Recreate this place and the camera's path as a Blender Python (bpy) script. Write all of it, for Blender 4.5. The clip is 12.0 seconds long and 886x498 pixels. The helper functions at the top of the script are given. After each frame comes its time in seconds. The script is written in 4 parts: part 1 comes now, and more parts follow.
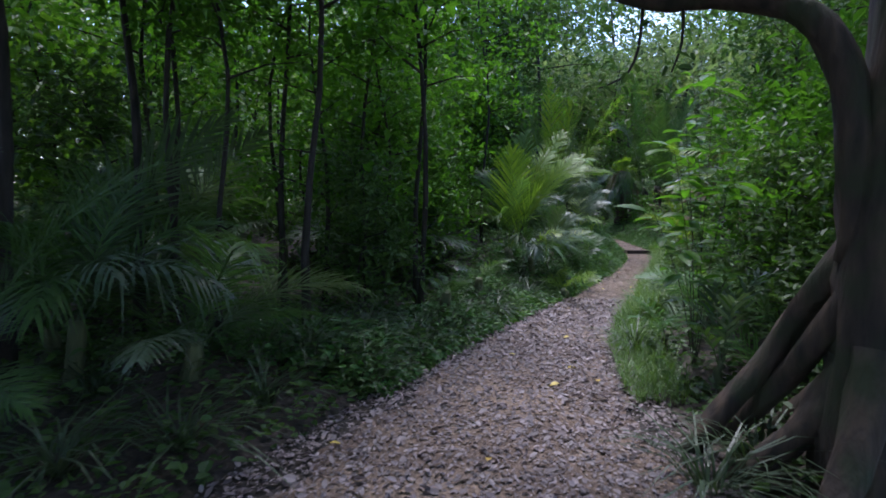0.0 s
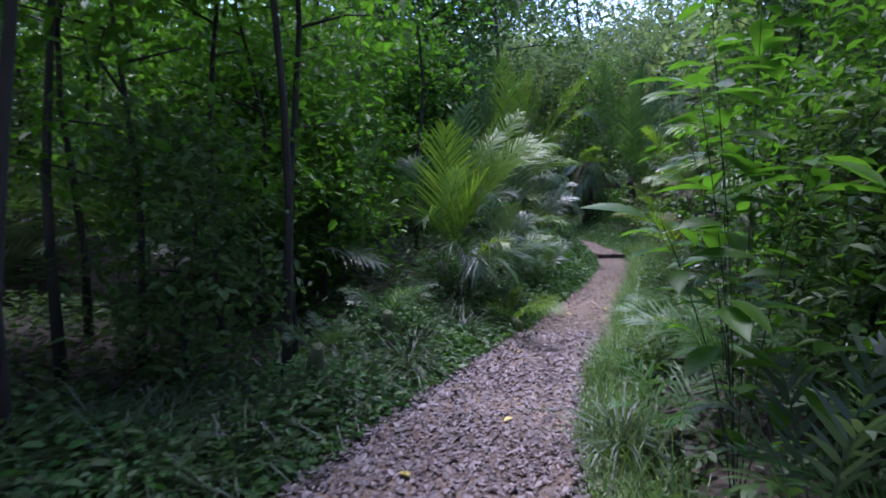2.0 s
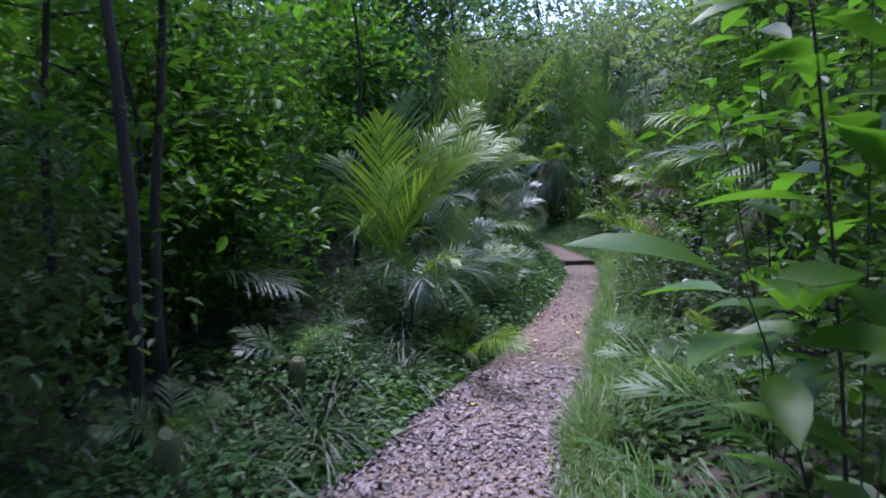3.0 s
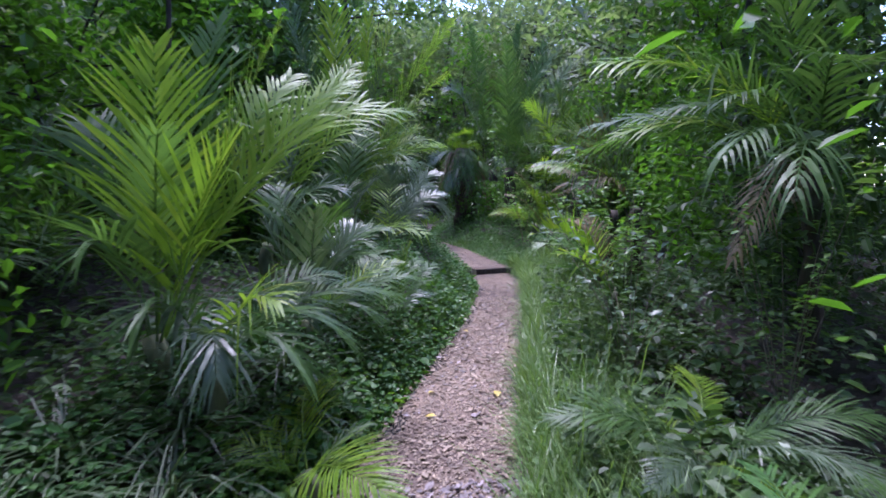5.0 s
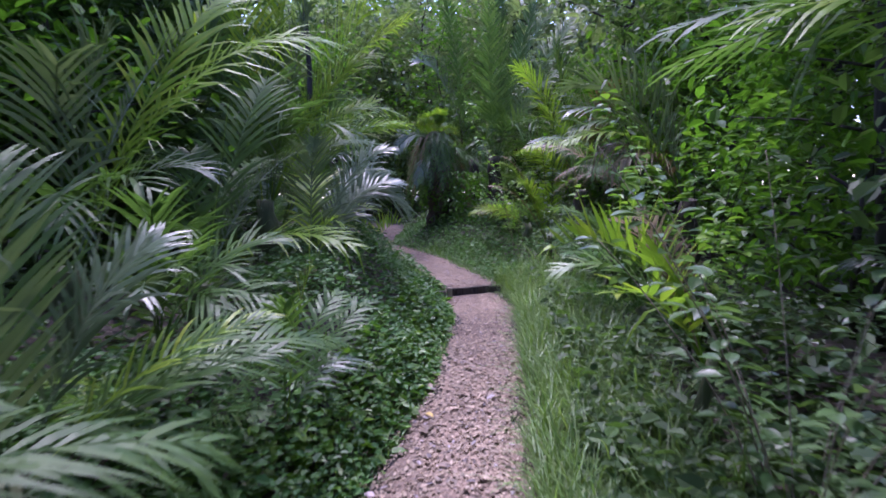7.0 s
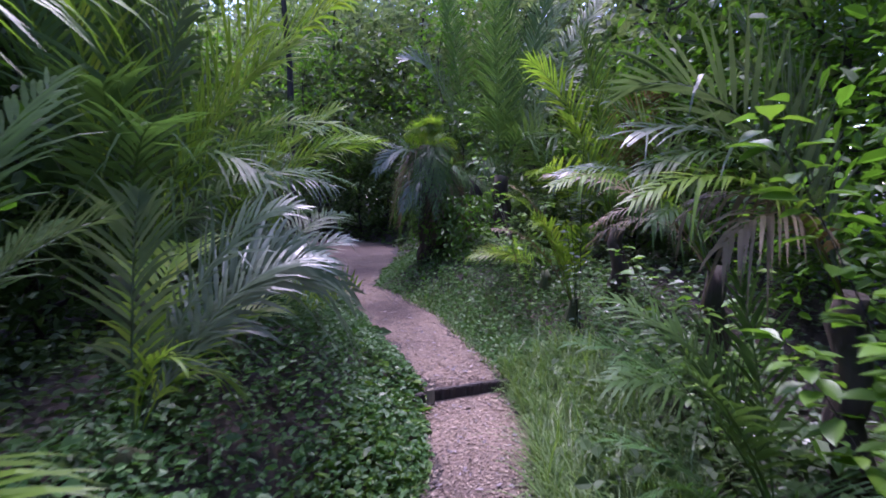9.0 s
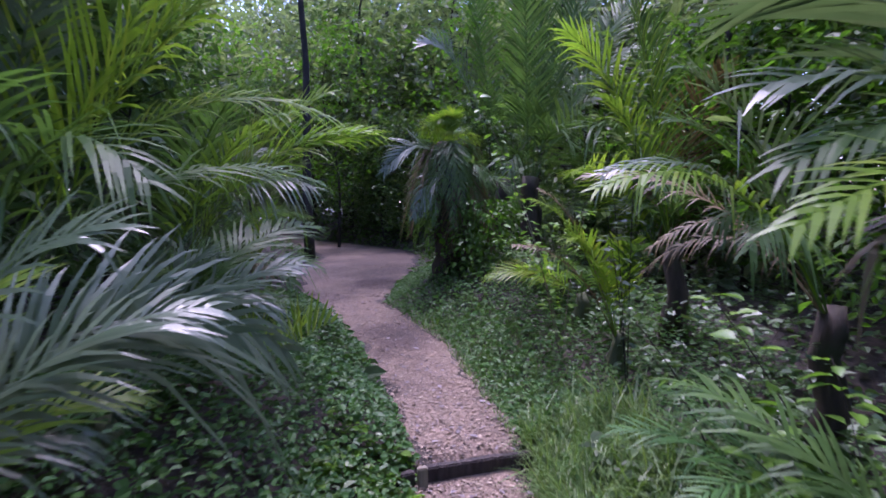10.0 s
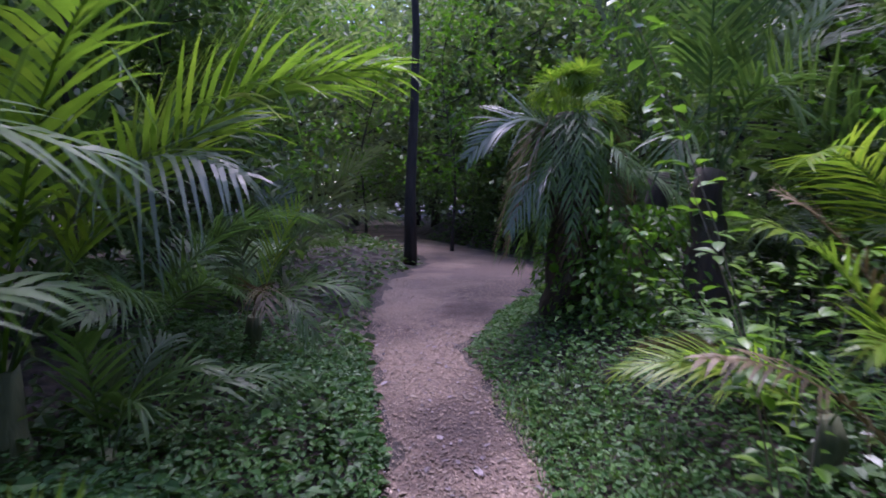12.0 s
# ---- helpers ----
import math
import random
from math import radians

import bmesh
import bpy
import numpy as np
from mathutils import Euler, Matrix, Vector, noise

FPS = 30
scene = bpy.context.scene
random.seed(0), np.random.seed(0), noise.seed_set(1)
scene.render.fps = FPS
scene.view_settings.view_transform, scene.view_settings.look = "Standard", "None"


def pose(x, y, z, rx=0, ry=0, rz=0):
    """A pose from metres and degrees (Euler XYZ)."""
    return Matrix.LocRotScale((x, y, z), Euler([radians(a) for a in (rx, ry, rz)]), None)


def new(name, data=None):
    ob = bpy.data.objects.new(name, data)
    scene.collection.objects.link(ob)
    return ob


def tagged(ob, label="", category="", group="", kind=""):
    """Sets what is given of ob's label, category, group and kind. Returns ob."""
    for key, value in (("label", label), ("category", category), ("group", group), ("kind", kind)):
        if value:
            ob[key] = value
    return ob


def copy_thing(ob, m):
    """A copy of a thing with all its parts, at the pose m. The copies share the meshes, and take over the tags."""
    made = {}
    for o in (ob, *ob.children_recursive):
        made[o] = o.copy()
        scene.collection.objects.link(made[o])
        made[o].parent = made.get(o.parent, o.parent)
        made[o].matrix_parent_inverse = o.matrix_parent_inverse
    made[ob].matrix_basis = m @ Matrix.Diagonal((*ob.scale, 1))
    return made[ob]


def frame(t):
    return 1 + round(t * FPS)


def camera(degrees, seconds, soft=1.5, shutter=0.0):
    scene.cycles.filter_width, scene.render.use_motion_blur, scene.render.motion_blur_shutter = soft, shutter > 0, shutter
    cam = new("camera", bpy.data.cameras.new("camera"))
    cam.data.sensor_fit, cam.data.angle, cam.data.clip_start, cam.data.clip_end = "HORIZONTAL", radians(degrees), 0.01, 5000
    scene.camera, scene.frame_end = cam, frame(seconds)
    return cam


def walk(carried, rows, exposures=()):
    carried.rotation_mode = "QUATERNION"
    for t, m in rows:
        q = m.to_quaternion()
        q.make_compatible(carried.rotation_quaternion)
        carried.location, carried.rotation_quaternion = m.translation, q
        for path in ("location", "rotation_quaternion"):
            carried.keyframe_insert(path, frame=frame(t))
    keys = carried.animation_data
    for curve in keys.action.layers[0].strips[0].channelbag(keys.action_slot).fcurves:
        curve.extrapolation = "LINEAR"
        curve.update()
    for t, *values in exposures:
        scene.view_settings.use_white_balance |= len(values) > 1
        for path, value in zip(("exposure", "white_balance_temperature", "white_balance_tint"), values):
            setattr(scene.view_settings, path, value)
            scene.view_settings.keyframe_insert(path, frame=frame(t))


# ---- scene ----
cam = camera(73.7, 12.0, soft=1.7, shutter=0.35)
METRES, EYE, TILT, LEAN, TURN = 14.0, 1.4, -4.5, -0.8, 0.0
ROWS = [
    (0.0, 0.0, 0.0, 0.0, -0.0, 0.0, 0.0),
    (0.5, 0.0126, 0.0409, 0.0035, 0.41, -0.1, -0.0),
    (1.0, 0.0246, 0.0831, 0.0069, 0.55, -0.18, 0.12),
    (1.5, 0.0364, 0.1251, 0.0097, -0.73, -0.28, 0.43),
    (2.0, 0.0488, 0.1669, 0.0139, -2.8, -0.34, 0.94),
    (2.5, 0.0581, 0.2107, 0.0183, -4.67, -0.37, 1.53),
    (3.0, 0.0705, 0.2528, 0.0241, -6.26, -0.44, 1.93),
    (3.5, 0.0832, 0.2887, 0.0274, -8.21, -0.59, 2.34),
    (5.5, 0.133, 0.4432, 0.0336, -15.74, -1.1, 3.26),
    (6.0, 0.1476, 0.4834, 0.0344, -15.81, -1.05, 3.44),
    (6.5, 0.1616, 0.5223, 0.0325, -16.08, -1.07, 3.65),
    (7.0, 0.1771, 0.5622, 0.0368, -16.55, -1.15, 3.83),
    (7.5, 0.19, 0.598, 0.0489, -16.81, -1.12, 3.81),
    (9.5, 0.2547, 0.7335, 0.0763, -14.08, -0.65, 3.71),
    (10.0, 0.2716, 0.7717, 0.0794, -12.16, -0.44, 3.28),
    (10.5, 0.2869, 0.8101, 0.0826, -10.25, -0.38, 2.68),
    (11.0, 0.3008, 0.8507, 0.0868, -7.32, -0.33, 2.19),
    (11.5, 0.3117, 0.8926, 0.0918, -3.28, -0.32, 1.35),
    (12.0, 0.3231, 0.9364, 0.0943, 1.42, -0.37, 0.33),
]
walk(cam, [(t, pose(0, 0, EYE, TILT, LEAN, TURN) @ pose(METRES * x, METRES * y, METRES * z, 90 + pitch, roll, yaw)) for t, x, y, z, yaw, pitch, roll in ROWS],
     [(0.0, 1.86, 5800, 21), (2.0, 2.08, 5550, 31), (5.0, 2.5, 5500, 36), (7.5, 2.46, 5600, 48), (9.0, 2.46, 5600, 52), (12.0, 2.34, 5650, 48)])

# ---- light: a bright overcast sky above the gap in the trees ----
world = bpy.data.worlds.new("overcast_sky")
scene.world = world
world.use_nodes = True
wn = world.node_tree.nodes
sky = wn.new("ShaderNodeTexSky")
sky.sky_type, sky.sun_disc = "NISHITA", False
sky.sun_elevation, sky.sun_rotation = radians(72), radians(0)
sky.air_density, sky.dust_density = 1.0, 1.0
wn["Background"].inputs["Strength"].default_value = 0.15
world.node_tree.links.new(sky.outputs["Color"], wn["Background"].inputs["Color"])
sun = new("sun", bpy.data.lights.new("sun", "SUN"))
sun.data.energy, sun.data.angle, sun.data.color = 1.5, radians(25), (1.0, 0.97, 0.92)
sun.matrix_world = pose(0, 0, 20, -18, 0, 0)

# ---- the plan: the path's edges and the lie of the ground ----
PL = [(-30, -2.2), (0, -1.9), (2.0, -1.25), (2.96, -0.87), (3.68, -0.53), (4.84, -0.04), (5.85, 0.43), (7.2, 1.14), (8.38, 1.86), (10.4, 2.9), (11.5, 3.5),
      (12.9, 4.05), (13.9, 4.26), (14.7, 4.26), (16.1, 4.15), (17.6, 3.85), (19.6, 3.5), (21.7, 3.4), (24, 3.85), (26, 3.5), (29, 1.6), (38, 0.2), (60, 0)]
PR = [(-30, 1.3), (0, 1.4), (3.5, 1.41), (4.3, 1.42), (5.7, 1.7), (7.0, 2.16), (7.8, 2.56), (9.4, 3.2), (10.7, 3.77), (12.1, 4.34), (13.05, 4.73), (13.85, 4.9),
      (14.8, 4.95), (16.0, 4.98), (17.3, 4.75), (18.0, 4.6), (19.2, 4.9), (20.4, 5.38), (22.8, 5.95), (24.5, 6.0), (27, 5.0), (30, 3.6), (38, 2.2), (60, 2.5)]
GZ = [(-30, -0.05), (5, 0.03), (8, 0.06), (10.6, 0.11), (11.6, 0.18), (13.84, 0.25), (13.9, 0.33), (15.7, 0.38), (16.8, 0.45), (18, 0.48), (27, 0.6), (60, 0.8)]


def lerp(table, y):
    return np.interp(y, [a for a, b in table], [b for a, b in table])


def edge_l(y):
    return lerp(PL, y)


def edge_r(y):
    return lerp(PR, y)


def off_path(x, y):
    """Metres off the path's edge: minus on the path."""
    return np.maximum(edge_l(y) - x, x - edge_r(y))


def smooth(v):
    v = np.clip(v, 0, 1)
    return v * v * (3 - 2 * v)


def height(x, y):
    x, y = np.asarray(x, float), np.asarray(y, float)
    d = off_path(x, y)
    z = lerp(GZ, y)
    left = x < (edge_l(y) + edge_r(y)) / 2
    bank = np.where(left, 0.12 + 0.38 * smooth((y - 8) / 3) * smooth((15.5 - y) / 2), 0.10 + 0.22 * smooth((y - 14) / 2))
    z = z + bank * smooth(d / 0.9)
    z = z + smooth(d / 1.5) * (0.10 * np.sin(x * 1.3 + 0.7 * y) + 0.08 * np.sin(1.7 * y - 0.6 * x))
    return z


RNG = np.random.default_rng(7)

# ---- materials ----


def mat(name):
    m = bpy.data.materials.new(name)
    m.use_nodes = True
    n = m.node_tree.nodes
    return m, n, m.node_tree.links, n["Principled BSDF"], n["Material Output"]


def ramp(n, stops):
    r = n.new("ShaderNodeValToRGB")
    while len(r.color_ramp.elements) < len(stops):
        r.color_ramp.elements.new(0.5)
    for e, (p, c) in zip(r.color_ramp.elements, stops):
        e.position, e.color = p, (*c, 1)
    return r


def noise_node(n, l, scale, detail=4.0, coord="Object", stretch=None):
    c = n.new("ShaderNodeTexCoord")
    t = n.new("ShaderNodeTexNoise")
    t.inputs["Scale"].default_value, t.inputs["Detail"].default_value = scale, detail
    if stretch:
        mp = n.new("ShaderNodeMapping")
        mp.inputs["Scale"].default_value = stretch
        l.new(c.outputs[coord], mp.inputs["Vector"])
        l.new(mp.outputs["Vector"], t.inputs["Vector"])
    else:
        l.new(c.outputs[coord], t.inputs["Vector"])
    return t


def leaf_mat(name, colours, rough=0.38, through_light=0.35, glow=(1.35, 1.45, 0.65), spec=0.5):
    """A leaf: a waxy, mottled upper face and some light through the blade."""
    m, n, l, b, out = mat(name)
    g = n.new("ShaderNodeNewGeometry")
    o = n.new("ShaderNodeObjectInfo")
    add = n.new("ShaderNodeMath")
    add.operation = "MULTIPLY_ADD"
    add.inputs[1].default_value, add.inputs[2].default_value = 0.35, 0.0
    l.new(o.outputs["Random"], add.inputs[0])
    add2 = n.new("ShaderNodeMath")
    add2.operation = "MULTIPLY_ADD"
    add2.inputs[1].default_value = 0.65
    l.new(g.outputs["Random Per Island"], add2.inputs[0])
    l.new(add.outputs[0], add2.inputs[2])
    k = len(colours)
    r = ramp(n, [(i / (k - 1), c) for i, c in enumerate(colours)])
    l.new(add2.outputs[0], r.inputs[0])
    t = noise_node(n, l, 9.0)
    mix = n.new("ShaderNodeMix")
    mix.data_type, mix.blend_type = "RGBA", "MULTIPLY"
    mix.inputs["Factor"].default_value = 0.45
    rr = ramp(n, [(0.3, (0.45, 0.5, 0.4)), (0.7, (1.25, 1.2, 1.1))])
    l.new(t.outputs["Fac"], rr.inputs[0])
    l.new(r.outputs["Color"], mix.inputs[6])
    l.new(rr.outputs["Color"], mix.inputs[7])
    l.new(mix.outputs[2], b.inputs["Base Color"])
    b.inputs["Roughness"].default_value, b.inputs["Specular IOR Level"].default_value = rough, spec
    tr = n.new("ShaderNodeBsdfTranslucent")
    gm = n.new("ShaderNodeMix")
    gm.data_type, gm.blend_type = "RGBA", "MULTIPLY"
    gm.inputs["Factor"].default_value = 1.0
    gm.inputs[7].default_value = (*glow, 1)
    l.new(mix.outputs[2], gm.inputs[6])
    l.new(gm.outputs[2], tr.inputs["Color"])
    ms = n.new("ShaderNodeMixShader")
    ms.inputs[0].default_value = through_light
    l.new(b.outputs[0], ms.inputs[1])
    l.new(tr.outputs[0], ms.inputs[2])
    l.new(ms.outputs[0], out.inputs["Surface"])
    return m


FROND = leaf_mat("palm_green", [(0.04, 0.08, 0.028), (0.06, 0.125, 0.036), (0.09, 0.16, 0.05)], 0.42, 0.45, spec=0.25)
FROND_NEW = leaf_mat("palm_yellow_green", [(0.10, 0.19, 0.02), (0.14, 0.25, 0.028), (0.22, 0.28, 0.038)], 0.4, 0.5, spec=0.3)
FROND_GREY = leaf_mat("palm_grey_green", [(0.05, 0.088, 0.05), (0.075, 0.118, 0.072), (0.12, 0.16, 0.11)], 0.36, 0.32, spec=0.45)
FROND_DEAD = leaf_mat("palm_dead_brown", [(0.06, 0.044, 0.018), (0.115, 0.085, 0.036), (0.2, 0.16, 0.08)], 0.6, 0.2, (1.2, 1.0, 0.8))
BROAD = leaf_mat("broad_leaf_green", [(0.045, 0.11, 0.012), (0.06, 0.16, 0.014), (0.09, 0.2, 0.024)], 0.42, 0.55, spec=0.35)
DARKLEAF = leaf_mat("dark_leaf_green", [(0.032, 0.065, 0.022), (0.05, 0.103, 0.03), (0.083, 0.145, 0.045)], 0.5, 0.42, spec=0.3)
LIGHTLEAF = leaf_mat("light_leaf_green", [(0.06, 0.14, 0.02), (0.09, 0.2, 0.02), (0.15, 0.26, 0.03)], 0.4, 0.42)
SHRUB = leaf_mat("glossy_shrub_green", [(0.04, 0.085, 0.03), (0.06, 0.12, 0.04), (0.1, 0.17, 0.07)], 0.35, 0.35)
COVER = leaf_mat("ground_cover_green", [(0.03, 0.088, 0.024), (0.045, 0.125, 0.03), (0.078, 0.168, 0.038)], 0.5, 0.3, spec=0.3)
# distance haze put into the leaf colour: paler and greyer than the near leaves
FARLEAF = leaf_mat("hazed_far_leaf", [(0.07, 0.11, 0.06), (0.11, 0.16, 0.09), (0.17, 0.22, 0.13)], 0.55, 0.5)
GRASS = leaf_mat("grass_green", [(0.06, 0.13, 0.032), (0.095, 0.18, 0.045), (0.145, 0.21, 0.07)], 0.45, 0.35)
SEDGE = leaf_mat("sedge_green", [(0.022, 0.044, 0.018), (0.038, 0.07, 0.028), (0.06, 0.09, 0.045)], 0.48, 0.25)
LITTER = leaf_mat("leaf_litter", [(0.07, 0.05, 0.053), (0.15, 0.117, 0.126), (0.26, 0.215, 0.226), (0.5, 0.45, 0.46)], 0.6, 0.05, (1, 1, 1))
MULCH = leaf_mat("fine_mulch", [(0.06, 0.04, 0.029), (0.14, 0.098, 0.07), (0.25, 0.185, 0.135), (0.46, 0.365, 0.275)], 0.65, 0.05, (1, 1, 1))
YELLOW = leaf_mat("fallen_yellow_leaf", [(0.5, 0.32, 0.05), (0.45, 0.36, 0.06), (0.36, 0.18, 0.05)], 0.5, 0.1, (1, 1, 1))


def earth_mat(name, dark, mid, light, scale):
    m, n, l, b, out = mat(name)
    t = noise_node(n, l, scale, 8.0)
    big = noise_node(n, l, 0.7, 3.0)
    r = ramp(n, [(0.3, dark), (0.5, mid), (0.72, light)])
    l.new(t.outputs["Fac"], r.inputs[0])
    r2 = ramp(n, [(0.4, (0.5, 0.46, 0.47)), (0.58, (1.12, 1.1, 1.08))])
    l.new(big.outputs["Fac"], r2.inputs[0])
    mx = n.new("ShaderNodeMix")
    mx.data_type, mx.blend_type = "RGBA", "MULTIPLY"
    mx.inputs["Factor"].default_value = 1.0
    l.new(r.outputs["Color"], mx.inputs[6])
    l.new(r2.outputs["Color"], mx.inputs[7])
    l.new(mx.outputs[2], b.inputs["Base Color"])
    b.inputs["Roughness"].default_value = 0.85
    bump = n.new("ShaderNodeBump")
    bump.inputs["Strength"].default_value, bump.inputs["Distance"].default_value = 0.7, 0.02
    l.new(t.outputs["Fac"], bump.inputs["Height"])
    l.new(bump.outputs["Normal"], b.inputs["Normal"])
    return m


SOIL = earth_mat("forest_soil", (0.012, 0.009, 0.006), (0.032, 0.024, 0.017), (0.07, 0.052, 0.036), 26)
def damp_patch(m, x, y, size):
    """A dark damp stain trodden into the path, ragged at its edge."""
    n, l = m.node_tree.nodes, m.node_tree.links
    b = n["Principled BSDF"]
    c = n.new("ShaderNodeTexCoord")
    mp = n.new("ShaderNodeMapping")
    mp.inputs["Location"].default_value = (-x, -y, 0)
    l.new(c.outputs["Object"], mp.inputs["Vector"])
    mul = n.new("ShaderNodeVectorMath")
    mul.operation = "MULTIPLY"
    mul.inputs[1].default_value = (1 / size, 0.6 / size, 0)
    l.new(mp.outputs["Vector"], mul.inputs[0])
    ln = n.new("ShaderNodeVectorMath")
    ln.operation = "LENGTH"
    l.new(mul.outputs["Vector"], ln.inputs[0])
    t = noise_node(n, l, 5.0, 5.0)
    ad = n.new("ShaderNodeMath")
    ad.operation = "MULTIPLY_ADD"
    ad.inputs[1].default_value = 1.2
    l.new(t.outputs["Fac"], ad.inputs[0])
    l.new(ln.outputs["Value"], ad.inputs[2])
    r = ramp(n, [(0.55, (0.42, 0.38, 0.40)), (0.98, (1, 1, 1))])
    hf = n.new("ShaderNodeMath")
    hf.operation = "MULTIPLY"
    hf.inputs[1].default_value = 0.62
    l.new(ad.outputs[0], hf.inputs[0])
    l.new(hf.outputs[0], r.inputs[0])
    mx = n.new("ShaderNodeMix")
    mx.data_type, mx.blend_type = "RGBA", "MULTIPLY"
    mx.inputs["Factor"].default_value = 1.0
    src = b.inputs["Base Color"].links[0].from_socket
    l.new(src, mx.inputs[6])
    l.new(r.outputs["Color"], mx.inputs[7])
    l.new(mx.outputs[2], b.inputs["Base Color"])


PATHMAT = earth_mat("mulch_path", (0.09, 0.063, 0.046), (0.165, 0.118, 0.086), (0.28, 0.213, 0.158), 45)
for stain_mat in (PATHMAT, MULCH):
    damp_patch(stain_mat, 4.52, 16.3, 0.42)
    damp_patch(stain_mat, 4.62, 19.6, 0.6)


def bark_mat(name, dark, light, moss=None, scale=14):
    m, n, l, b, out = mat(name)
    t = noise_node(n, l, scale, 8.0, stretch=(1, 1, 0.22))
    r = ramp(n, [(0.32, dark), (0.7, light)])
    l.new(t.outputs["Fac"], r.inputs[0])
    colour = r.outputs["Color"]
    if moss:
        t2 = noise_node(n, l, 3.2, 5.0)
        r2 = ramp(n, [(0.48, (0, 0, 0)), (0.62, (1, 1, 1))])
        l.new(t2.outputs["Fac"], r2.inputs[0])
        mx = n.new("ShaderNodeMix")
        mx.data_type = "RGBA"
        l.new(r2.outputs["Color"], mx.inputs["Factor"])
        l.new(colour, mx.inputs[6])
        mx.inputs[7].default_value = (*moss, 1)
        colour = mx.outputs[2]
    l.new(colour, b.inputs["Base Color"])
    b.inputs["Roughness"].default_value = 0.85
    bump = n.new("ShaderNodeBump")
    bump.inputs["Strength"].default_value, bump.inputs["Distance"].default_value = 0.9, 0.03
    l.new(t.outputs["Fac"], bump.inputs["Height"])
    l.new(bump.outputs["Normal"], b.inputs["Normal"])
    return m


BARK = bark_mat("dark_bark", (0.007, 0.006, 0.005), (0.034, 0.027, 0.021))
BARK_MOSS = bark_mat("mossy_bark", (0.010, 0.007, 0.005), (0.07, 0.046, 0.03), (0.022, 0.027, 0.009))
STALK = bark_mat("palm_stalk", (0.03, 0.045, 0.015), (0.09, 0.10, 0.04))
TWIG = bark_mat("pale_twig", (0.10, 0.085, 0.06), (0.24, 0.2, 0.15))
TIMBER = bark_mat("wet_dark_timber", (0.014, 0.010, 0.010), (0.05, 0.036, 0.032), scale=30)

# ---- mesh helpers ----


def part(name, data, material, parent=None, label=""):
    """Links a bmesh or a mesh as one object, under parent if given."""
    if isinstance(data, bmesh.types.BMesh):
        me = bpy.data.meshes.new(name)
        data.to_mesh(me)
        data.free()
    else:
        me = data
    if material and not me.materials:
        me.materials.append(material)
    ob = new(name, me)
    ob.parent = parent
    if label:
        tagged(ob, label)
    return ob


def unit(v):
    return v / np.maximum(np.linalg.norm(v, axis=-1, keepdims=True), 1e-9)


def mesh_from(name, verts, faces):
    me = bpy.data.meshes.new(name)
    me.from_pydata(verts.tolist() if hasattr(verts, "tolist") else verts, [], faces.tolist() if hasattr(faces, "tolist") else faces)
    me.update()
    return me


def leaf_mesh(name, p, d, up, length, width, curl=0.18):
    """Folded, drooping leaf blades at the places p, along d, facing up."""
    d = unit(d)
    s = unit(np.cross(d, up))
    u = np.cross(s, d)
    L, W = length[:, None], width[:, None]
    l1 = p + d * L * 0.26 + s * W * 0.42 + u * W * 0.12
    r1 = p + d * L * 0.26 - s * W * 0.42 + u * W * 0.12
    l2 = p + d * L * 0.66 + s * W * 0.40 + u * (W * 0.12 - L * curl * 0.4)
    r2 = p + d * L * 0.66 - s * W * 0.40 + u * (W * 0.12 - L * curl * 0.4)
    tip = p + d * L * 0.97 - u * L * curl
    v = np.stack([p, l1, l2, tip, r2, r1], 1).reshape(-1, 3)
    i = np.arange(len(p))[:, None] * 6
    f = np.concatenate([i + [0, 3, 2, 1], i + [0, 5, 4, 3]])
    return mesh_from(name, v, f)


def big_leaf_mesh(name, p, d, up, length, width, curl=0.25):
    """Larger leaves with a fuller, curved outline in five bands."""
    d = unit(d)
    s = unit(np.cross(d, up))
    u = np.cross(s, d)
    L, W = length[:, None], width[:, None]
    prof = [(0.0, 0.02), (0.14, 0.1), (0.32, 0.42), (0.55, 0.5), (0.78, 0.36), (0.93, 0.13), (1.0, 0.01)]
    rows = []
    for a, w in prof:
        c = p + d * L * a - u * L * curl * a * a
        rows += [c + s * W * w + u * W * w * 0.3, c, c - s * W * w + u * W * w * 0.3]
    v = np.stack(rows, 1).reshape(-1, 3)
    i = np.arange(len(p))[:, None] * (3 * len(prof))
    f = []
    for k in range(len(prof) - 1):
        f += [i + [3 * k, 3 * k + 1, 3 * k + 4, 3 * k + 3], i + [3 * k + 1, 3 * k + 2, 3 * k + 5, 3 * k + 4]]
    me = mesh_from(name, v, np.concatenate(f))
    me.polygons.foreach_set("use_smooth", [True] * len(me.polygons))
    return me


def blade_mesh(name, p, d, length, width, droop):
    """Grass-like blades that rise along d and droop outwards."""
    d = unit(d)
    flat = unit(np.stack([d[:, 0], d[:, 1], np.zeros(len(d))], 1) + 1e-6)
    s = unit(np.cross(d, np.array([0, 0, 1.0])) + 1e-6)
    L, W, G = length[:, None], width[:, None], droop[:, None]
    rows = []
    for a, w in ((0, 0.7), (0.35, 1.0), (0.7, 0.75), (1.0, 0.05)):
        c = p + d * L * a + flat * L * G * 0.35 * a * a - np.array([0, 0, 1.0]) * L * G * a * a * 0.75
        rows += [c + s * W * w * 0.5, c - s * W * w * 0.5]
    v = np.stack(rows, 1).reshape(-1, 3)
    i = np.arange(len(p))[:, None] * 8
    f = np.concatenate([i + [2 * k, 2 * k + 1, 2 * k + 3, 2 * k + 2] for k in range(3)])
    return mesh_from(name, v, f)


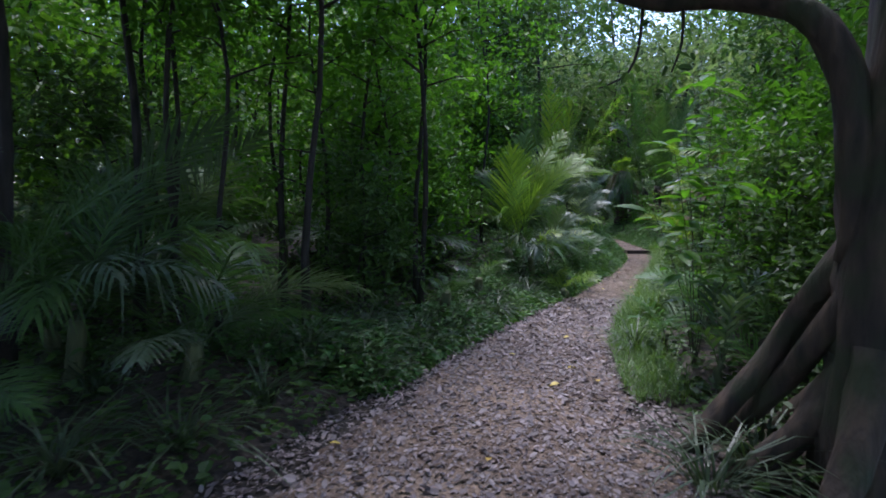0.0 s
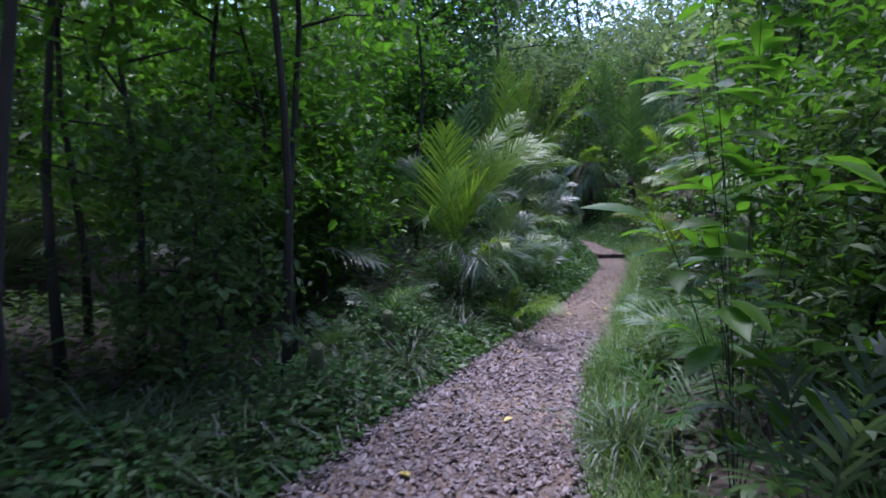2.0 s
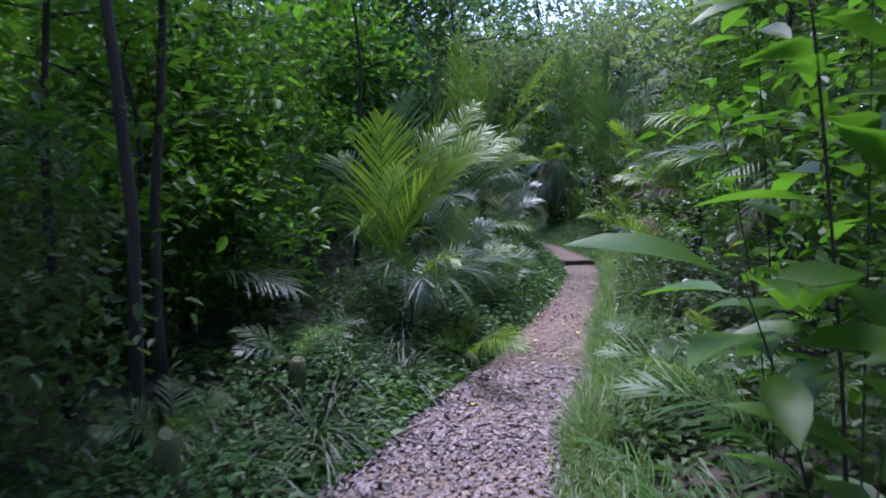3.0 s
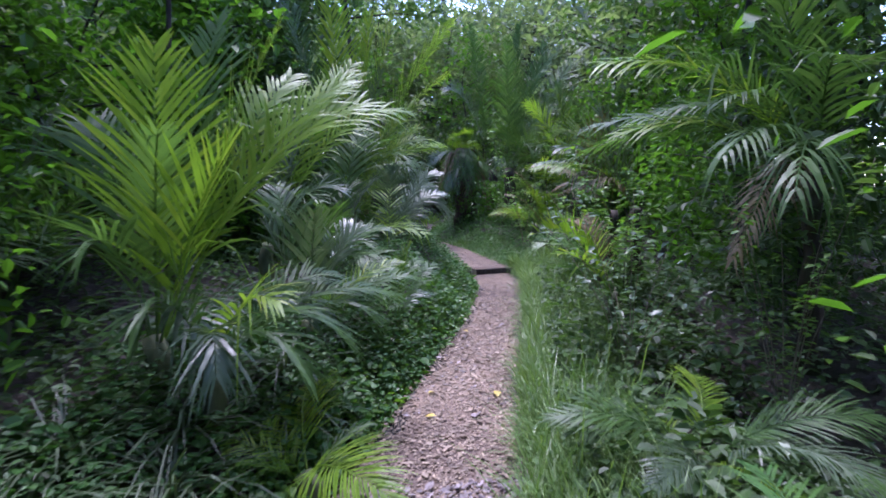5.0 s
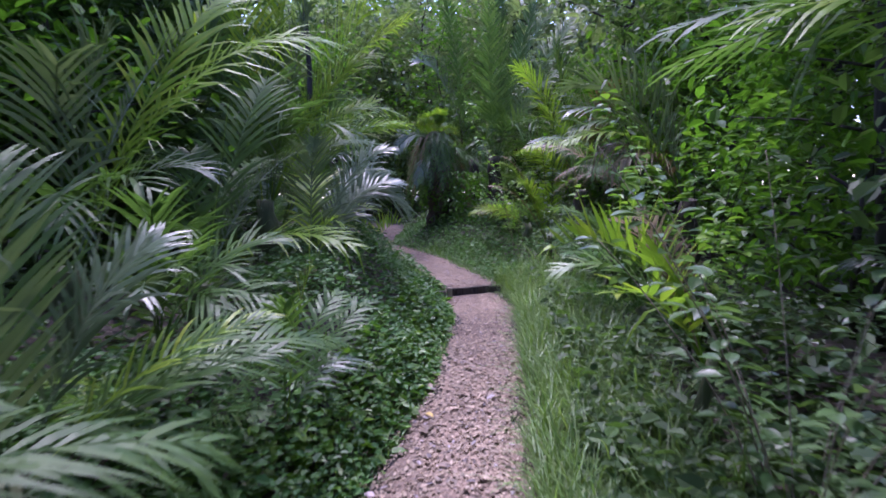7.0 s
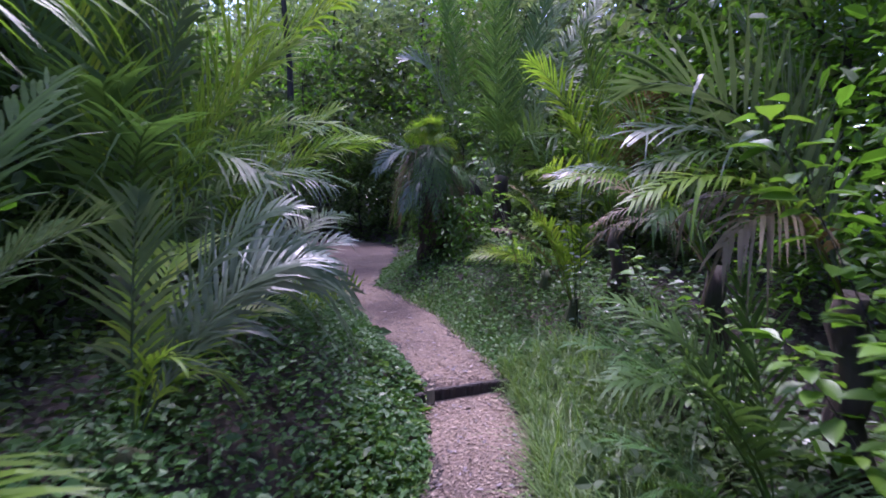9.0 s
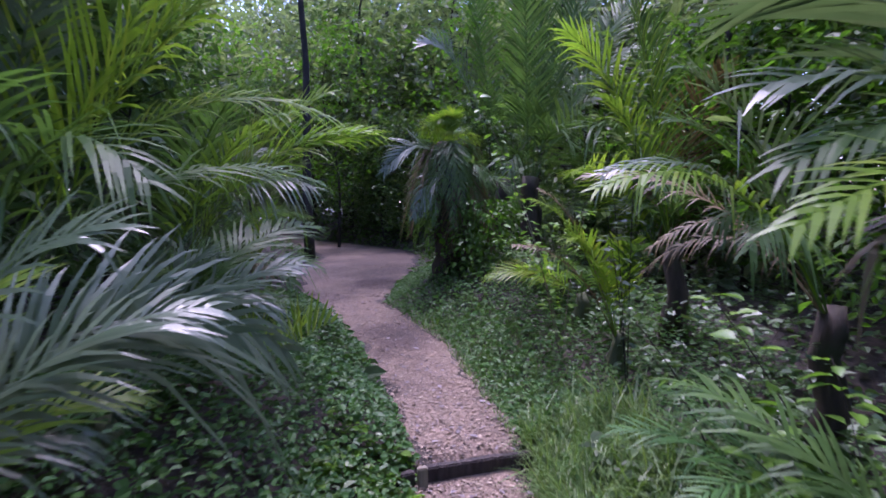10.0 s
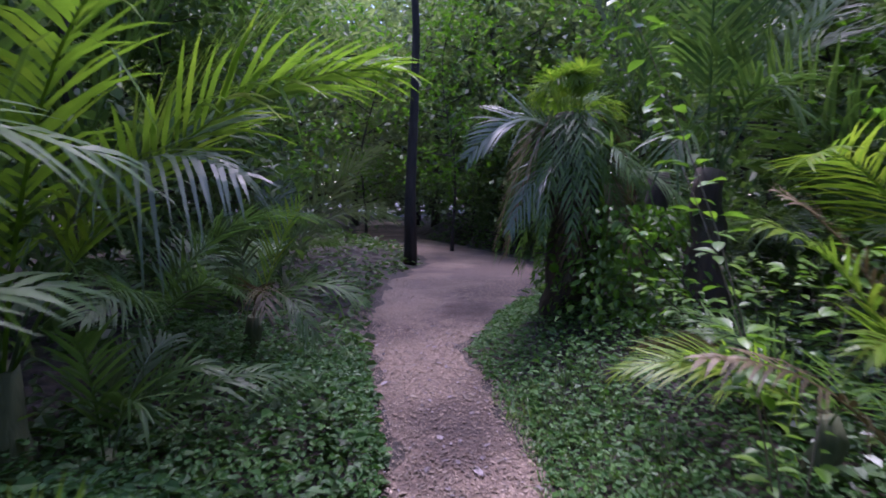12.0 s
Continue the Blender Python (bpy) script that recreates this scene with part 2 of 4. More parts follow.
def tube(bm, pts, radii, sides=8, rough=0.0):
    """A tapered, slightly uneven round limb along pts."""
    pts = [Vector(p) for p in pts]
    rings = []
    for i, (p, r) in enumerate(zip(pts, radii)):
        t = (pts[min(i + 1, len(pts) - 1)] - pts[max(i - 1, 0)]).normalized()
        a = t.orthogonal().normalized() if i == 0 else (a - a.dot(t) * t).normalized()
        b = t.cross(a)
        ring = []
        for k in range(sides):
            w = 2 * math.pi * k / sides
            q = r * (1 + rough * noise.noise(Vector((3 * math.cos(w), 3 * math.sin(w), i * 0.6)) + p))
            ring.append(bm.verts.new(p + q * (a * math.cos(w) + b * math.sin(w))))
        rings.append(ring)
    for r0, r1 in zip(rings, rings[1:]):
        for k in range(sides):
            bm.faces.new((r0[k], r0[(k + 1) % sides], r1[(k + 1) % sides], r1[k])).smooth = True
    bm.faces.new(rings[0][::-1])
    bm.faces.new(rings[-1])


def bend(points, n):
    """n points along a smooth curve through the given ones."""
    P = np.array(points, float)
    t = np.linspace(0, len(P) - 1, n)
    out = []
    for q in t:
        i = min(int(q), len(P) - 2)
        f = q - i
        p0, p1, p2, p3 = P[max(i - 1, 0)], P[i], P[i + 1], P[min(i + 2, len(P) - 1)]
        out.append(0.5 * (2 * p1 + (p2 - p0) * f + (2 * p0 - 5 * p1 + 4 * p2 - p3) * f * f + (3 * p1 - p0 - 3 * p2 + p3) * f ** 3))
    return out


# ---- ground and path ----
gx = np.concatenate([np.linspace(-300, -14, 12), np.linspace(-13, 16, 146), np.linspace(17, 300, 12)])
gy = np.concatenate([np.linspace(-300, -8, 10), np.linspace(-7, 32, 196), np.linspace(33, 400, 14)])
X, Y = np.meshgrid(gx, gy)
Z = height(X, Y) + 0.015 * RNG.standard_normal(X.shape) * (off_path(X, Y) > 0.1)
V = np.stack([X, Y, Z], -1).reshape(-1, 3)
nx = len(gx)
ii = (np.arange(len(gy) - 1)[:, None] * nx + np.arange(nx - 1)).reshape(-1, 1)
ground = part("ground", mesh_from("ground", V, ii + [0, 1, nx + 1, nx]), SOIL)
tagged(ground, "dark forest soil under leaves and ground cover", "ground", kind="structure")

py = np.linspace(-6, 45, 340)
cols = 15
rows_ = []
for y in py:
    a, b = edge_l(y), edge_r(y)
    a += 0.05 * math.sin(y * 5.1) + 0.04 * math.sin(y * 11.3 + 1)
    b += 0.05 * math.sin(y * 4.3 + 2) + 0.04 * math.sin(y * 12.7)
    for k in range(cols):
        f = k / (cols - 1)
        x = a + (b - a) * f
        edge = min(f, 1 - f)
        rows_.append((x, y, float(height(x, y)) + 0.018 * min(1, edge * 8) - 0.01 + 0.006 * noise.noise(Vector((x * 6, y * 6, 0)))))
ii = (np.arange(len(py) - 1)[:, None] * cols + np.arange(cols - 1)).reshape(-1, 1)
path = part("path", mesh_from("path", np.array(rows_), ii + [0, 1, cols + 1, cols]), PATHMAT)
tagged(path, "winding footpath of trodden brown mulch and dead leaves", "path", kind="structure")


def on_path(n, y0, y1, spread=1.0, extra=0.12):
    y = RNG.uniform(y0, y1, n)
    f = 0.5 + RNG.uniform(-0.5, 0.5, n) * spread
    a, b = edge_l(y) - extra, edge_r(y) + extra
    x = a + (b - a) * f
    return x, y, height(x, y) + 0.012


def scatter_litter(name, n, y0, y1, size, material, label, category, rough=1.0):
    x, y, z = on_path(n, y0, y1)
    p = np.stack([x, y, z + RNG.uniform(0.0, 0.012, n) * rough], 1)
    az = RNG.uniform(0, 2 * math.pi, n)
    d = np.stack([np.cos(az), np.sin(az), RNG.normal(0, 0.25, n) * rough], 1)
    up = np.stack([RNG.normal(0, 0.35, n) * rough, RNG.normal(0, 0.35, n) * rough, np.ones(n)], 1)
    L = size * RNG.lognormal(0, 0.35, n)
    ob = part(name, leaf_mesh(name, p, d, up, L, L * RNG.uniform(0.35, 0.75, n), -0.1 * rough), material)
    return tagged(ob, label, category, kind="stuff")


scatter_litter("leaf_litter", 5000, 7.5, 12.0, 0.026, MULCH, "dry broken brown leaves strewn over the path", "leaf litter", 0.8)
scatter_litter("leaf_litter", 27000, 1.3, 8.2, 0.029, LITTER, "dry broken brown leaves strewn over the path", "leaf litter")
scatter_litter("leaf_litter", 52000, 7.5, 22.0, 0.016, MULCH, "fine brown leaf mulch trodden into the path", "leaf litter", 0.45)
scatter_litter("leaf_litter", 1200, 9.0, 19.0, 0.03, LITTER, "dry broken brown leaves strewn over the path", "leaf litter", 0.6)

# ---- timber step across the path ----
step = tagged(new("timber_step"), "dark wet timber riser across the mulch path", "step")
step.matrix_world = pose(4.56, 13.80, 0.232, 0, 0, 4)


def plank(name, w, d, h, at, material, parent, label=""):
    bm = bmesh.new()
    bmesh.ops.create_cube(bm, size=1)
    bmesh.ops.scale(bm, vec=(w, d, h), verts=bm.verts)
    bmesh.ops.subdivide_edges(bm, edges=[e for e in bm.edges if abs((e.verts[0].co - e.verts[1].co).x) > 0.9 * w], cuts=9)
    bmesh.ops.bevel(bm, geom=[e for e in bm.edges if e.calc_face_angle(0) > 1], offset=min(d, h) * 0.14, segments=2, affect="EDGES")
    for v in bm.verts:
        v.co += Vector((0, noise.noise(v.co * 9) * 0.006, noise.noise(v.co * 7 + Vector((5, 0, 0))) * 0.008))
    ob = part(name, bm, material, parent, label)
    ob.location = at
    return ob


plank("riser_board", 0.60, 0.05, 0.16, (0.05, 0, 0.03), TIMBER, step)
plank("end_board", 0.10, 0.05, 0.14, (-0.36, 0.01, 0.02), TIMBER, step)
plank("stake", 0.05, 0.04, 0.26, (-0.28, -0.045, 0.0), TWIG, step, "pale weathered peg")

# ---- palms ----
SHAPES = {  # length, first rise, bend over its length, leaflet length, droop
    "spear": (1.5, 84, 8, 0.30, 0.02),
    "upright": (2.3, 77, 48, 0.78, 0.14),
    "arch": (2.2, 66, 96, 0.76, 0.3),
    "low": (1.8, 46, 72, 0.66, 0.28),
    "flat": (1.5, 22, 40, 0.50, 0.36),
    "small": (0.9, 55, 66, 0.40, 0.24),
    "fan": (0.62, 42, 30, 0.42, 0.02),
}
FRONDS = {}


def frond_mesh(kind, material, variant=0):
    """A feather leaf: a tapered midrib with two rows of folded leaflets."""
    key = (kind, material.name, variant)
    if key in FRONDS:
        return FRONDS[key]
    L, rise, curve, leaf, droop = SHAPES[kind]
    rng = np.random.default_rng(len(FRONDS) + 11)
    n = {"small": 18, "fan": 9}.get(kind, 46)
    steps = 40
    s = np.linspace(0, 1, steps + 1)
    ang = np.radians(rise - curve * s ** 1.4)
    dy, dz = np.cos(ang), np.sin(ang)
    spine = np.zeros((steps + 1, 3))
    side = rng.normal(0, 0.08)
    for i in range(steps):
        spine[i + 1] = spine[i] + L / steps * np.array([side * s[i], dy[i], dz[i]])
    verts, faces = [], []
    for i in range(0, steps + 1, 4):  # midrib, three-sided
        r = 0.014 * L / 2 * (1 - 0.85 * s[i])
        nrm = np.array([0, -dz[i], dy[i]])
        for w in (np.array([1.0, 0, 0]), nrm, np.array([-1.0, 0, 0])):
            verts.append(spine[i] + w * r)
    for i in range(steps // 4):
        for k in range(3):
            faces.append((3 * i + k, 3 * i + (k + 1) % 3, 3 * i + 3 + (k + 1) % 3, 3 * i + 3 + k))
    t0 = 0.16
    for sgn in (-1, 1):
        for j in range(n):
            a = t0 + (1 - t0) * (j + rng.uniform(-0.25, 0.25) + 0.5) / n
            a = min(a, 0.995)
            q = a * steps
            i = min(int(q), steps - 1)
            f = q - i
            c = spine[i] * (1 - f) + spine[i + 1] * f
            tan = np.array([0, dy[i], dz[i]])
            nrm = np.array([0, -dz[i], dy[i]])
            b = (a - t0) / (1 - t0)
            ln = leaf * (0.45 + 0.55 * math.sin(math.pi * min(1, 0.15 + b * 0.95))) * (1 - 0.45 * b ** 4) * rng.uniform(0.9, 1.1)
            sweep = 1.0 + 1.0 * b ** 2 if kind != "spear" else 4.0
            d0 = np.array([sgn * 1.0, 0, 0]) + tan * sweep + nrm * 0.22 + rng.normal(0, 0.11, 3)
            if kind == "fan":
                d0 = np.array([sgn * 0.35, 0, 0]) + tan * (0.1 + 1.3 * b) + nrm + rng.normal(0, 0.06, 3)
            d0 /= np.linalg.norm(d0)
            wid = 0.018 * (leaf / 0.6) ** 0.6 * rng.uniform(0.85, 1.15) * (1.7 if kind == "fan" else 1)
            wv = np.cross(d0, np.array([1.0, 0, 0]) if kind == "fan" else nrm)
            wv /= np.linalg.norm(wv)
            dr = droop * rng.uniform(0.5, 1.6) * (3.0 if rng.random() < 0.04 else 1)
            base = len(verts)
            for g, w in ((0, 0.3), (0.22, 1.0), (0.5, 0.95), (0.78, 0.6), (1.0, 0.04)):
                p = c + d0 * ln * g - np.array([0, 0, 1.0]) * ln * dr * g * g
                verts += [p + wv * wid * w * 0.5, p - wv * wid * w * 0.5]
            for k in range(4):
                faces.append((base + 2 * k, base + 2 * k + 1, base + 2 * k + 3, base + 2 * k + 2))
    me = mesh_from("frond", [tuple(v) for v in verts], faces)
    me.materials.append(material)
    FRONDS[key] = me
    return me


def stem_mesh(h, r, seed):
    bm = bmesh.new()
    k = max(4, int(h / 0.12))
    tube(bm, [(0.02 * math.sin(i * 1.7 + seed), 0.02 * math.cos(i * 2.1 + seed), h * i / k - 0.08) for i in range(k + 1)],
         [r * (1.25 - 0.5 * i / k + 0.06 * (i % 2)) for i in range(k + 1)], 9, 0.2)
    return bm


def palm(x, y, fronds, stem=0.25, r=0.06, label="", group="young palms", sink=0.0, name="palm", category="palm"):
    """fronds: rows of heading in degrees (0 ahead, 90 to the left), kind, scale, material and, if given, a tilt in degrees."""
    base = tagged(new(name), label or "young feather palm with arching green fronds", category, group)
    z = float(height(x, y)) - sink
    base.matrix_world = pose(x, y, z)
    part("stem", stem_mesh(stem + 0.12, r, x + y), STALK if stem < 0.6 else BARK_MOSS, base)
    for i, (az, kind, size, material, *tilt) in enumerate(fronds):
        ob = part("frond", frond_mesh(kind, material, i % 2), None, base)
        a = radians(az + 90)
        ob.matrix_basis = pose(0.5 * r * math.cos(a), 0.5 * r * math.sin(a), stem, 0, 0, az) @ pose(0, 0, 0, *(tilt or (0,)), 28 * math.sin(i * 2.3 + x * 3)) @ Matrix.Scale(size, 4)
    return base


def grown_frond(crown, tip, arch, leaf, droop, twist, count, seed):
    """A feather leaf that grows from the crown, arches over and ends at the tip; leaflets hang by droop."""
    rng = np.random.default_rng(seed)
    c, e = np.array(crown, float), np.array(tip, float)
    k = c + (e - c) * 0.42 + np.array([0, 0, arch * 1.6])
    steps = 24
    s = np.linspace(0, 1, steps + 1)[:, None]
    spine = (1 - s) ** 2 * c + 2 * s * (1 - s) * k + s * s * e
    length = np.linalg.norm(np.diff(spine, axis=0), axis=1).sum()
    tan = unit(np.gradient(spine, axis=0))
    flat = np.array([e[0] - c[0], e[1] - c[1], 0.0])
    if np.linalg.norm(flat) < 0.12:
        flat = np.array([0.25, 1.0, 0])
    side0 = unit(np.cross(flat, np.array([0, 0, 1.0])))
    verts, faces = [], []
    for i in range(0, steps + 1, 3):
        r = 0.0035 + 0.006 * min(1, length / 2) * (1 - i / steps)
        nrm = np.cross(side0, tan[i])
        verts += [spine[i] + side0 * r, spine[i] + nrm * r, spine[i] - side0 * r]
    for i in range(steps // 3):
        for q in range(3):
            faces.append((3 * i + q, 3 * i + (q + 1) % 3, 3 * i + 3 + (q + 1) % 3, 3 * i + 3 + q))
    spear = count == "spear"
    t0 = 0.2
    n = count if isinstance(count, int) else int(min(58, max(14, length * (1 - t0) / (0.05 if leaf > 0.4 else 0.036))))
    broad = isinstance(count, int) and count < 15
    for sgn in (-1, 1):
        for j in range(n):
            a = min(0.995, t0 + (1 - t0) * (j + 0.5 + rng.uniform(-0.3, 0.3)) / n)
            q = a * steps
            i = min(int(q), steps - 1)
            p0 = spine[i] + (spine[i + 1] - spine[i]) * (q - i)
            t = tan[i]
            w = math.radians(twist * (0.3 + a)) + rng.normal(0, 0.06)
            nrm = np.cross(side0, t)
            sd, nm = side0 * math.cos(w) + nrm * math.sin(w), nrm * math.cos(w) - side0 * math.sin(w)
            b = (a - t0) / (1 - t0)
            ln = leaf * (0.5 + 0.5 * math.sin(math.pi * min(1, 0.15 + b * 0.92))) * (1 - 0.4 * b ** 4) * rng.uniform(0.88, 1.1)
            d0 = sgn * sd + t * (1.15 + 0.9 * b * b + (6 if spear else 0)) + nm * rng.uniform(0.2, 0.55) + rng.normal(0, 0.05, 3)
            if droop < 0:
                d0 = d0 * 0.5 + nm * -2.0 * droop
            d0 = unit(d0)
            wid = (0.028 if broad else 0.025 * (leaf / 0.6) ** 0.6) * rng.uniform(0.8, 1.15)
            wv = unit(np.cross(d0, t if broad and droop < 0 else nm) + (t * 0.4 if broad else 0))
            dr = max(0, droop) * rng.uniform(0.5, 1.5) + (rng.uniform(0.5, 1.2) if rng.random() < 0.05 else 0)
            base = len(verts)
            for g, u in ((0, 0.4), (0.2, 1.0), (0.5, 0.85), (0.78, 0.45), (1.0, 0.02)):
                p = p0 + d0 * ln * g - np.array([0, 0, 1.0]) * ln * dr * g * g
                verts += [p + wv * wid * u * 0.5, p - wv * wid * u * 0.5]
            for q in range(4):
                faces.append((base + 2 * q, base + 2 * q + 1, base + 2 * q + 3, base + 2 * q + 2))
    return mesh_from("frond", [tuple(v) for v in verts], faces)


def grown_palm(x, y, stem, r, label, fronds, group="palms beside the path"):
    """fronds: rows of the tip's place, the height of the arch, leaflet length, material, droop and twist."""
    base = tagged(new("palm"), label, "palm", group)
    z = float(height(x, y))
    base.matrix_world = pose(x, y, z)
    part("stem", stem_mesh(stem + 0.12, r, x + y), STALK if stem < 0.6 else BARK_MOSS, base)
    for i, (tip, arch, leaf, material, droop, twist, *count) in enumerate(fronds):
        local = (tip[0] - x, tip[1] - y, tip[2] - z)
        out = Vector((local[0], local[1], 0)).normalized() * r * 0.5
        part("frond", grown_frond((out.x, out.y, stem), local, arch, leaf, droop, twist, count[0] if count else None, int(abs(x) * 100) + i), material, base)
    return base

def rosette(x, y, n, size, kinds=("upright", "arch", "low"), mats=(FROND, FROND, FROND_GREY), stem=0.2, seed=None, **kw):
    """A palm whose fronds stand all round, the young ones upright in the middle."""
    rng = random.Random(int(x * 131 + y * 977) if seed is None else seed)
    rows = []
    for i in range(n):
        k = kinds[min(len(kinds) - 1, int(len(kinds) * i / n))]
        rows.append((i * 137.5 + rng.uniform(-20, 20) + 37 * (x + y), k, size * rng.uniform(0.8, 1.1), rng.choice(mats), rng.uniform(-8, 8)))
    return palm(x, y, rows, stem, **kw)


# ---- trees, saplings and shrubs ----


def crown_points(rng, tips, per, spread):
    P = np.repeat(np.array(tips), per, 0)
    return P + rng.normal(0, 1, P.shape) * np.array(spread)


def tree(name, h, r, first, reach, tips, per, leaf, material, bark, seed, label, category, lean=0.06, spread=0.28, sides=8):
    """A tapered, crooked trunk with side limbs and a loose crown of single leaves."""
    rng = np.random.default_rng(seed)
    base = tagged(new(name), label, category)
    bm = bmesh.new()
    k = 9
    trunk = [(lean * h * math.sin(i * 0.9 + seed) * i / k, lean * h * math.cos(i * 0.7 + seed) * i / k, h * i / k - (0.12 if i == 0 else 0)) for i in range(k + 1)]
    tube(bm, trunk, [r * (1.35 if i == 0 else 1) * (1 - 0.82 * i / k) for i in range(k + 1)], sides, 0.25)
    part("trunk", bm, bark, base)
    bm = bmesh.new()
    ends = []
    for j in range(tips):
        a = first + (1 - first) * (j + 0.5) / tips
        q = a * k
        i = min(int(q), k - 1)
        s = Vector(trunk[i]).lerp(Vector(trunk[i + 1]), q - i)
        az = j * 2.4 + rng.uniform(-0.5, 0.5)
        ln = reach * (1 - 0.55 * abs(2 * (a - first) / (1 - first) - 0.8)) * rng.uniform(0.6, 1.15)
        up = rng.uniform(0.1, 0.7)
        m = s + Vector((math.cos(az) * ln * 0.5, math.sin(az) * ln * 0.5, ln * up * 0.4))
        e = s + Vector((math.cos(az + 0.2) * ln, math.sin(az + 0.2) * ln, ln * up * 0.6))
        rr = max(0.006, r * (1 - a) * 0.5 + 0.006)
        tube(bm, [s, m, e], [rr, rr * 0.6, rr * 0.25], 5)
        ends += [tuple(m), tuple(m.lerp(e, 0.5)), tuple(e)]
    tagged(part("branchwork", bm, bark, base), kind="stuff")
    P = crown_points(rng, ends, per, (spread, spread, spread * 0.6))
    n = len(P)
    d = rng.normal(0, 1, (n, 3)) * np.array([1, 1, 0.5]) - np.array([0, 0, 0.25])
    up = rng.normal(0, 0.45, (n, 3)) + np.array([0, 0, 1.0])
    L = leaf * rng.lognormal(0, 0.25, n)
    part("crown", leaf_mesh("crown", P, d, up, L, L * 0.55), material, base)
    return base


KINDS = {}


def plant_kind(key, *args, **kw):
    KINDS[key] = tree(*args, **kw)
    KINDS[key].matrix_world = pose(0, -60 - 8 * len(KINDS), 0)
    return KINDS[key]


def plant(key, x, y, turn=None, size=1.0):
    """Plants one more tree of a kind."""
    m = pose(x, y, float(height(x, y)), 0, 0, RNG.uniform(0, 360) if turn is None else turn)
    ob = copy_thing(KINDS[key], m)
    ob.scale = (size, size, size)
    return ob


plant_kind("sapling_a", "sapling", 5.2, 0.045, 0.26, 1.3, 16, 38, 0.105, DARKLEAF, BARK, 1, "slender dark-stemmed sapling with small green leaves", "sapling")
plant_kind("sapling_b", "sapling", 4.6, 0.03, 0.20, 1.2, 16, 38, 0.10, BROAD, BARK, 2, "thin crooked sapling with loose bright green leaves", "sapling")
plant_kind("sapling_c", "sapling", 6.0, 0.055, 0.32, 1.6, 18, 38, 0.115, DARKLEAF, BARK, 3, "leaning dark sapling with a thin leafy crown", "sapling")
plant_kind("tree_a", "tree", 10.0, 0.13, 0.30, 2.9, 28, 42, 0.19, FARLEAF, BARK, 4, "tall forest tree with dark bark and green crown", "tree", lean=0.04, spread=0.5)
plant_kind("tree_b", "tree", 12.0, 0.17, 0.26, 3.2, 32, 40, 0.2, BROAD, BARK, 5, "tall forest tree with bright green leafy crown", "tree", lean=0.03, spread=0.55)
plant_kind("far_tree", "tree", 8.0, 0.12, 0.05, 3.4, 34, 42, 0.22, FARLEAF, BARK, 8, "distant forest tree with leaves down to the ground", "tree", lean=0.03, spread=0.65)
plant_kind("pole", "sapling", 6.2, 0.036, 0.42, 1.5, 13, 40, 0.10, BROAD, BARK, 11, "slender dark sapling trunk with leaves high up", "sapling", lean=0.05)
# high-crowned kind, mostly planted out of view to shade the growth below
plant_kind("canopy", "tree", 9.5, 0.075, 0.48, 3.3, 26, 46, 0.18, DARKLEAF, BARK, 12, "tall forest tree with a spreading high crown", "tree", lean=0.03, spread=0.5)
plant_kind("bush_a", "shrub", 2.3, 0.025, 0.05, 0.95, 20, 44, 0.09, DARKLEAF, BARK, 6, "dark leafy shrub in the forest understorey", "shrub", spread=0.22)
plant_kind("bush_b", "shrub", 3.0, 0.03, 0.06, 1.1, 22, 46, 0.09, BROAD, BARK, 7, "tall bright green shrub beside the path", "shrub", spread=0.24)
plant_kind("bush_c", "shrub", 3.4, 0.03, 0.05, 1.3, 24, 46, 0.10, LIGHTLEAF, BARK, 17, "tall light green shrub behind the thin trunks", "shrub", spread=0.3)
# ---- the wood beside the path ----


def fill(key_list, n, x0, x1, y0, y1, clear, size=(0.85, 1.15), apart=0.6):
    made = []
    for _ in range(n * 12):
        if len(made) >= n:
            break
        x, y = RNG.uniform(x0, x1), RNG.uniform(y0, y1)
        if off_path(x, y) < clear or any((x - a) ** 2 + (y - b) ** 2 < apart ** 2 for a, b in made):
            continue
        made.append((x, y))
        plant(key_list[int(RNG.integers(len(key_list)))], x, y, None, RNG.uniform(*size))


for key, x, y, turn, size in (("pole", -0.3, 7.2, 40, 1.0), ("pole", -0.95, 7.4, 90, 0.9), ("sapling_b", -0.8, 8.1, 200, 0.95), ("pole", -0.25, 6.6, 250, 1.0), ("pole", -1.9, 5.0, 20, 0.8),
                              ("sapling_b", -1.0, 9.4, 10, 1.0), ("pole", -2.4, 5.4, 120, 1.0), ("pole", -2.9, 6.3, 300, 1.0), ("pole", -1.7, 6.4, 70, 1.0), ("pole", -2.0, 7.3, 170, 0.9), ("pole", -3.4, 7.0, 220, 1.0), ("sapling_c", -0.6, 10.6, 60, 0.9)):
    plant(key, x, y, turn, size)
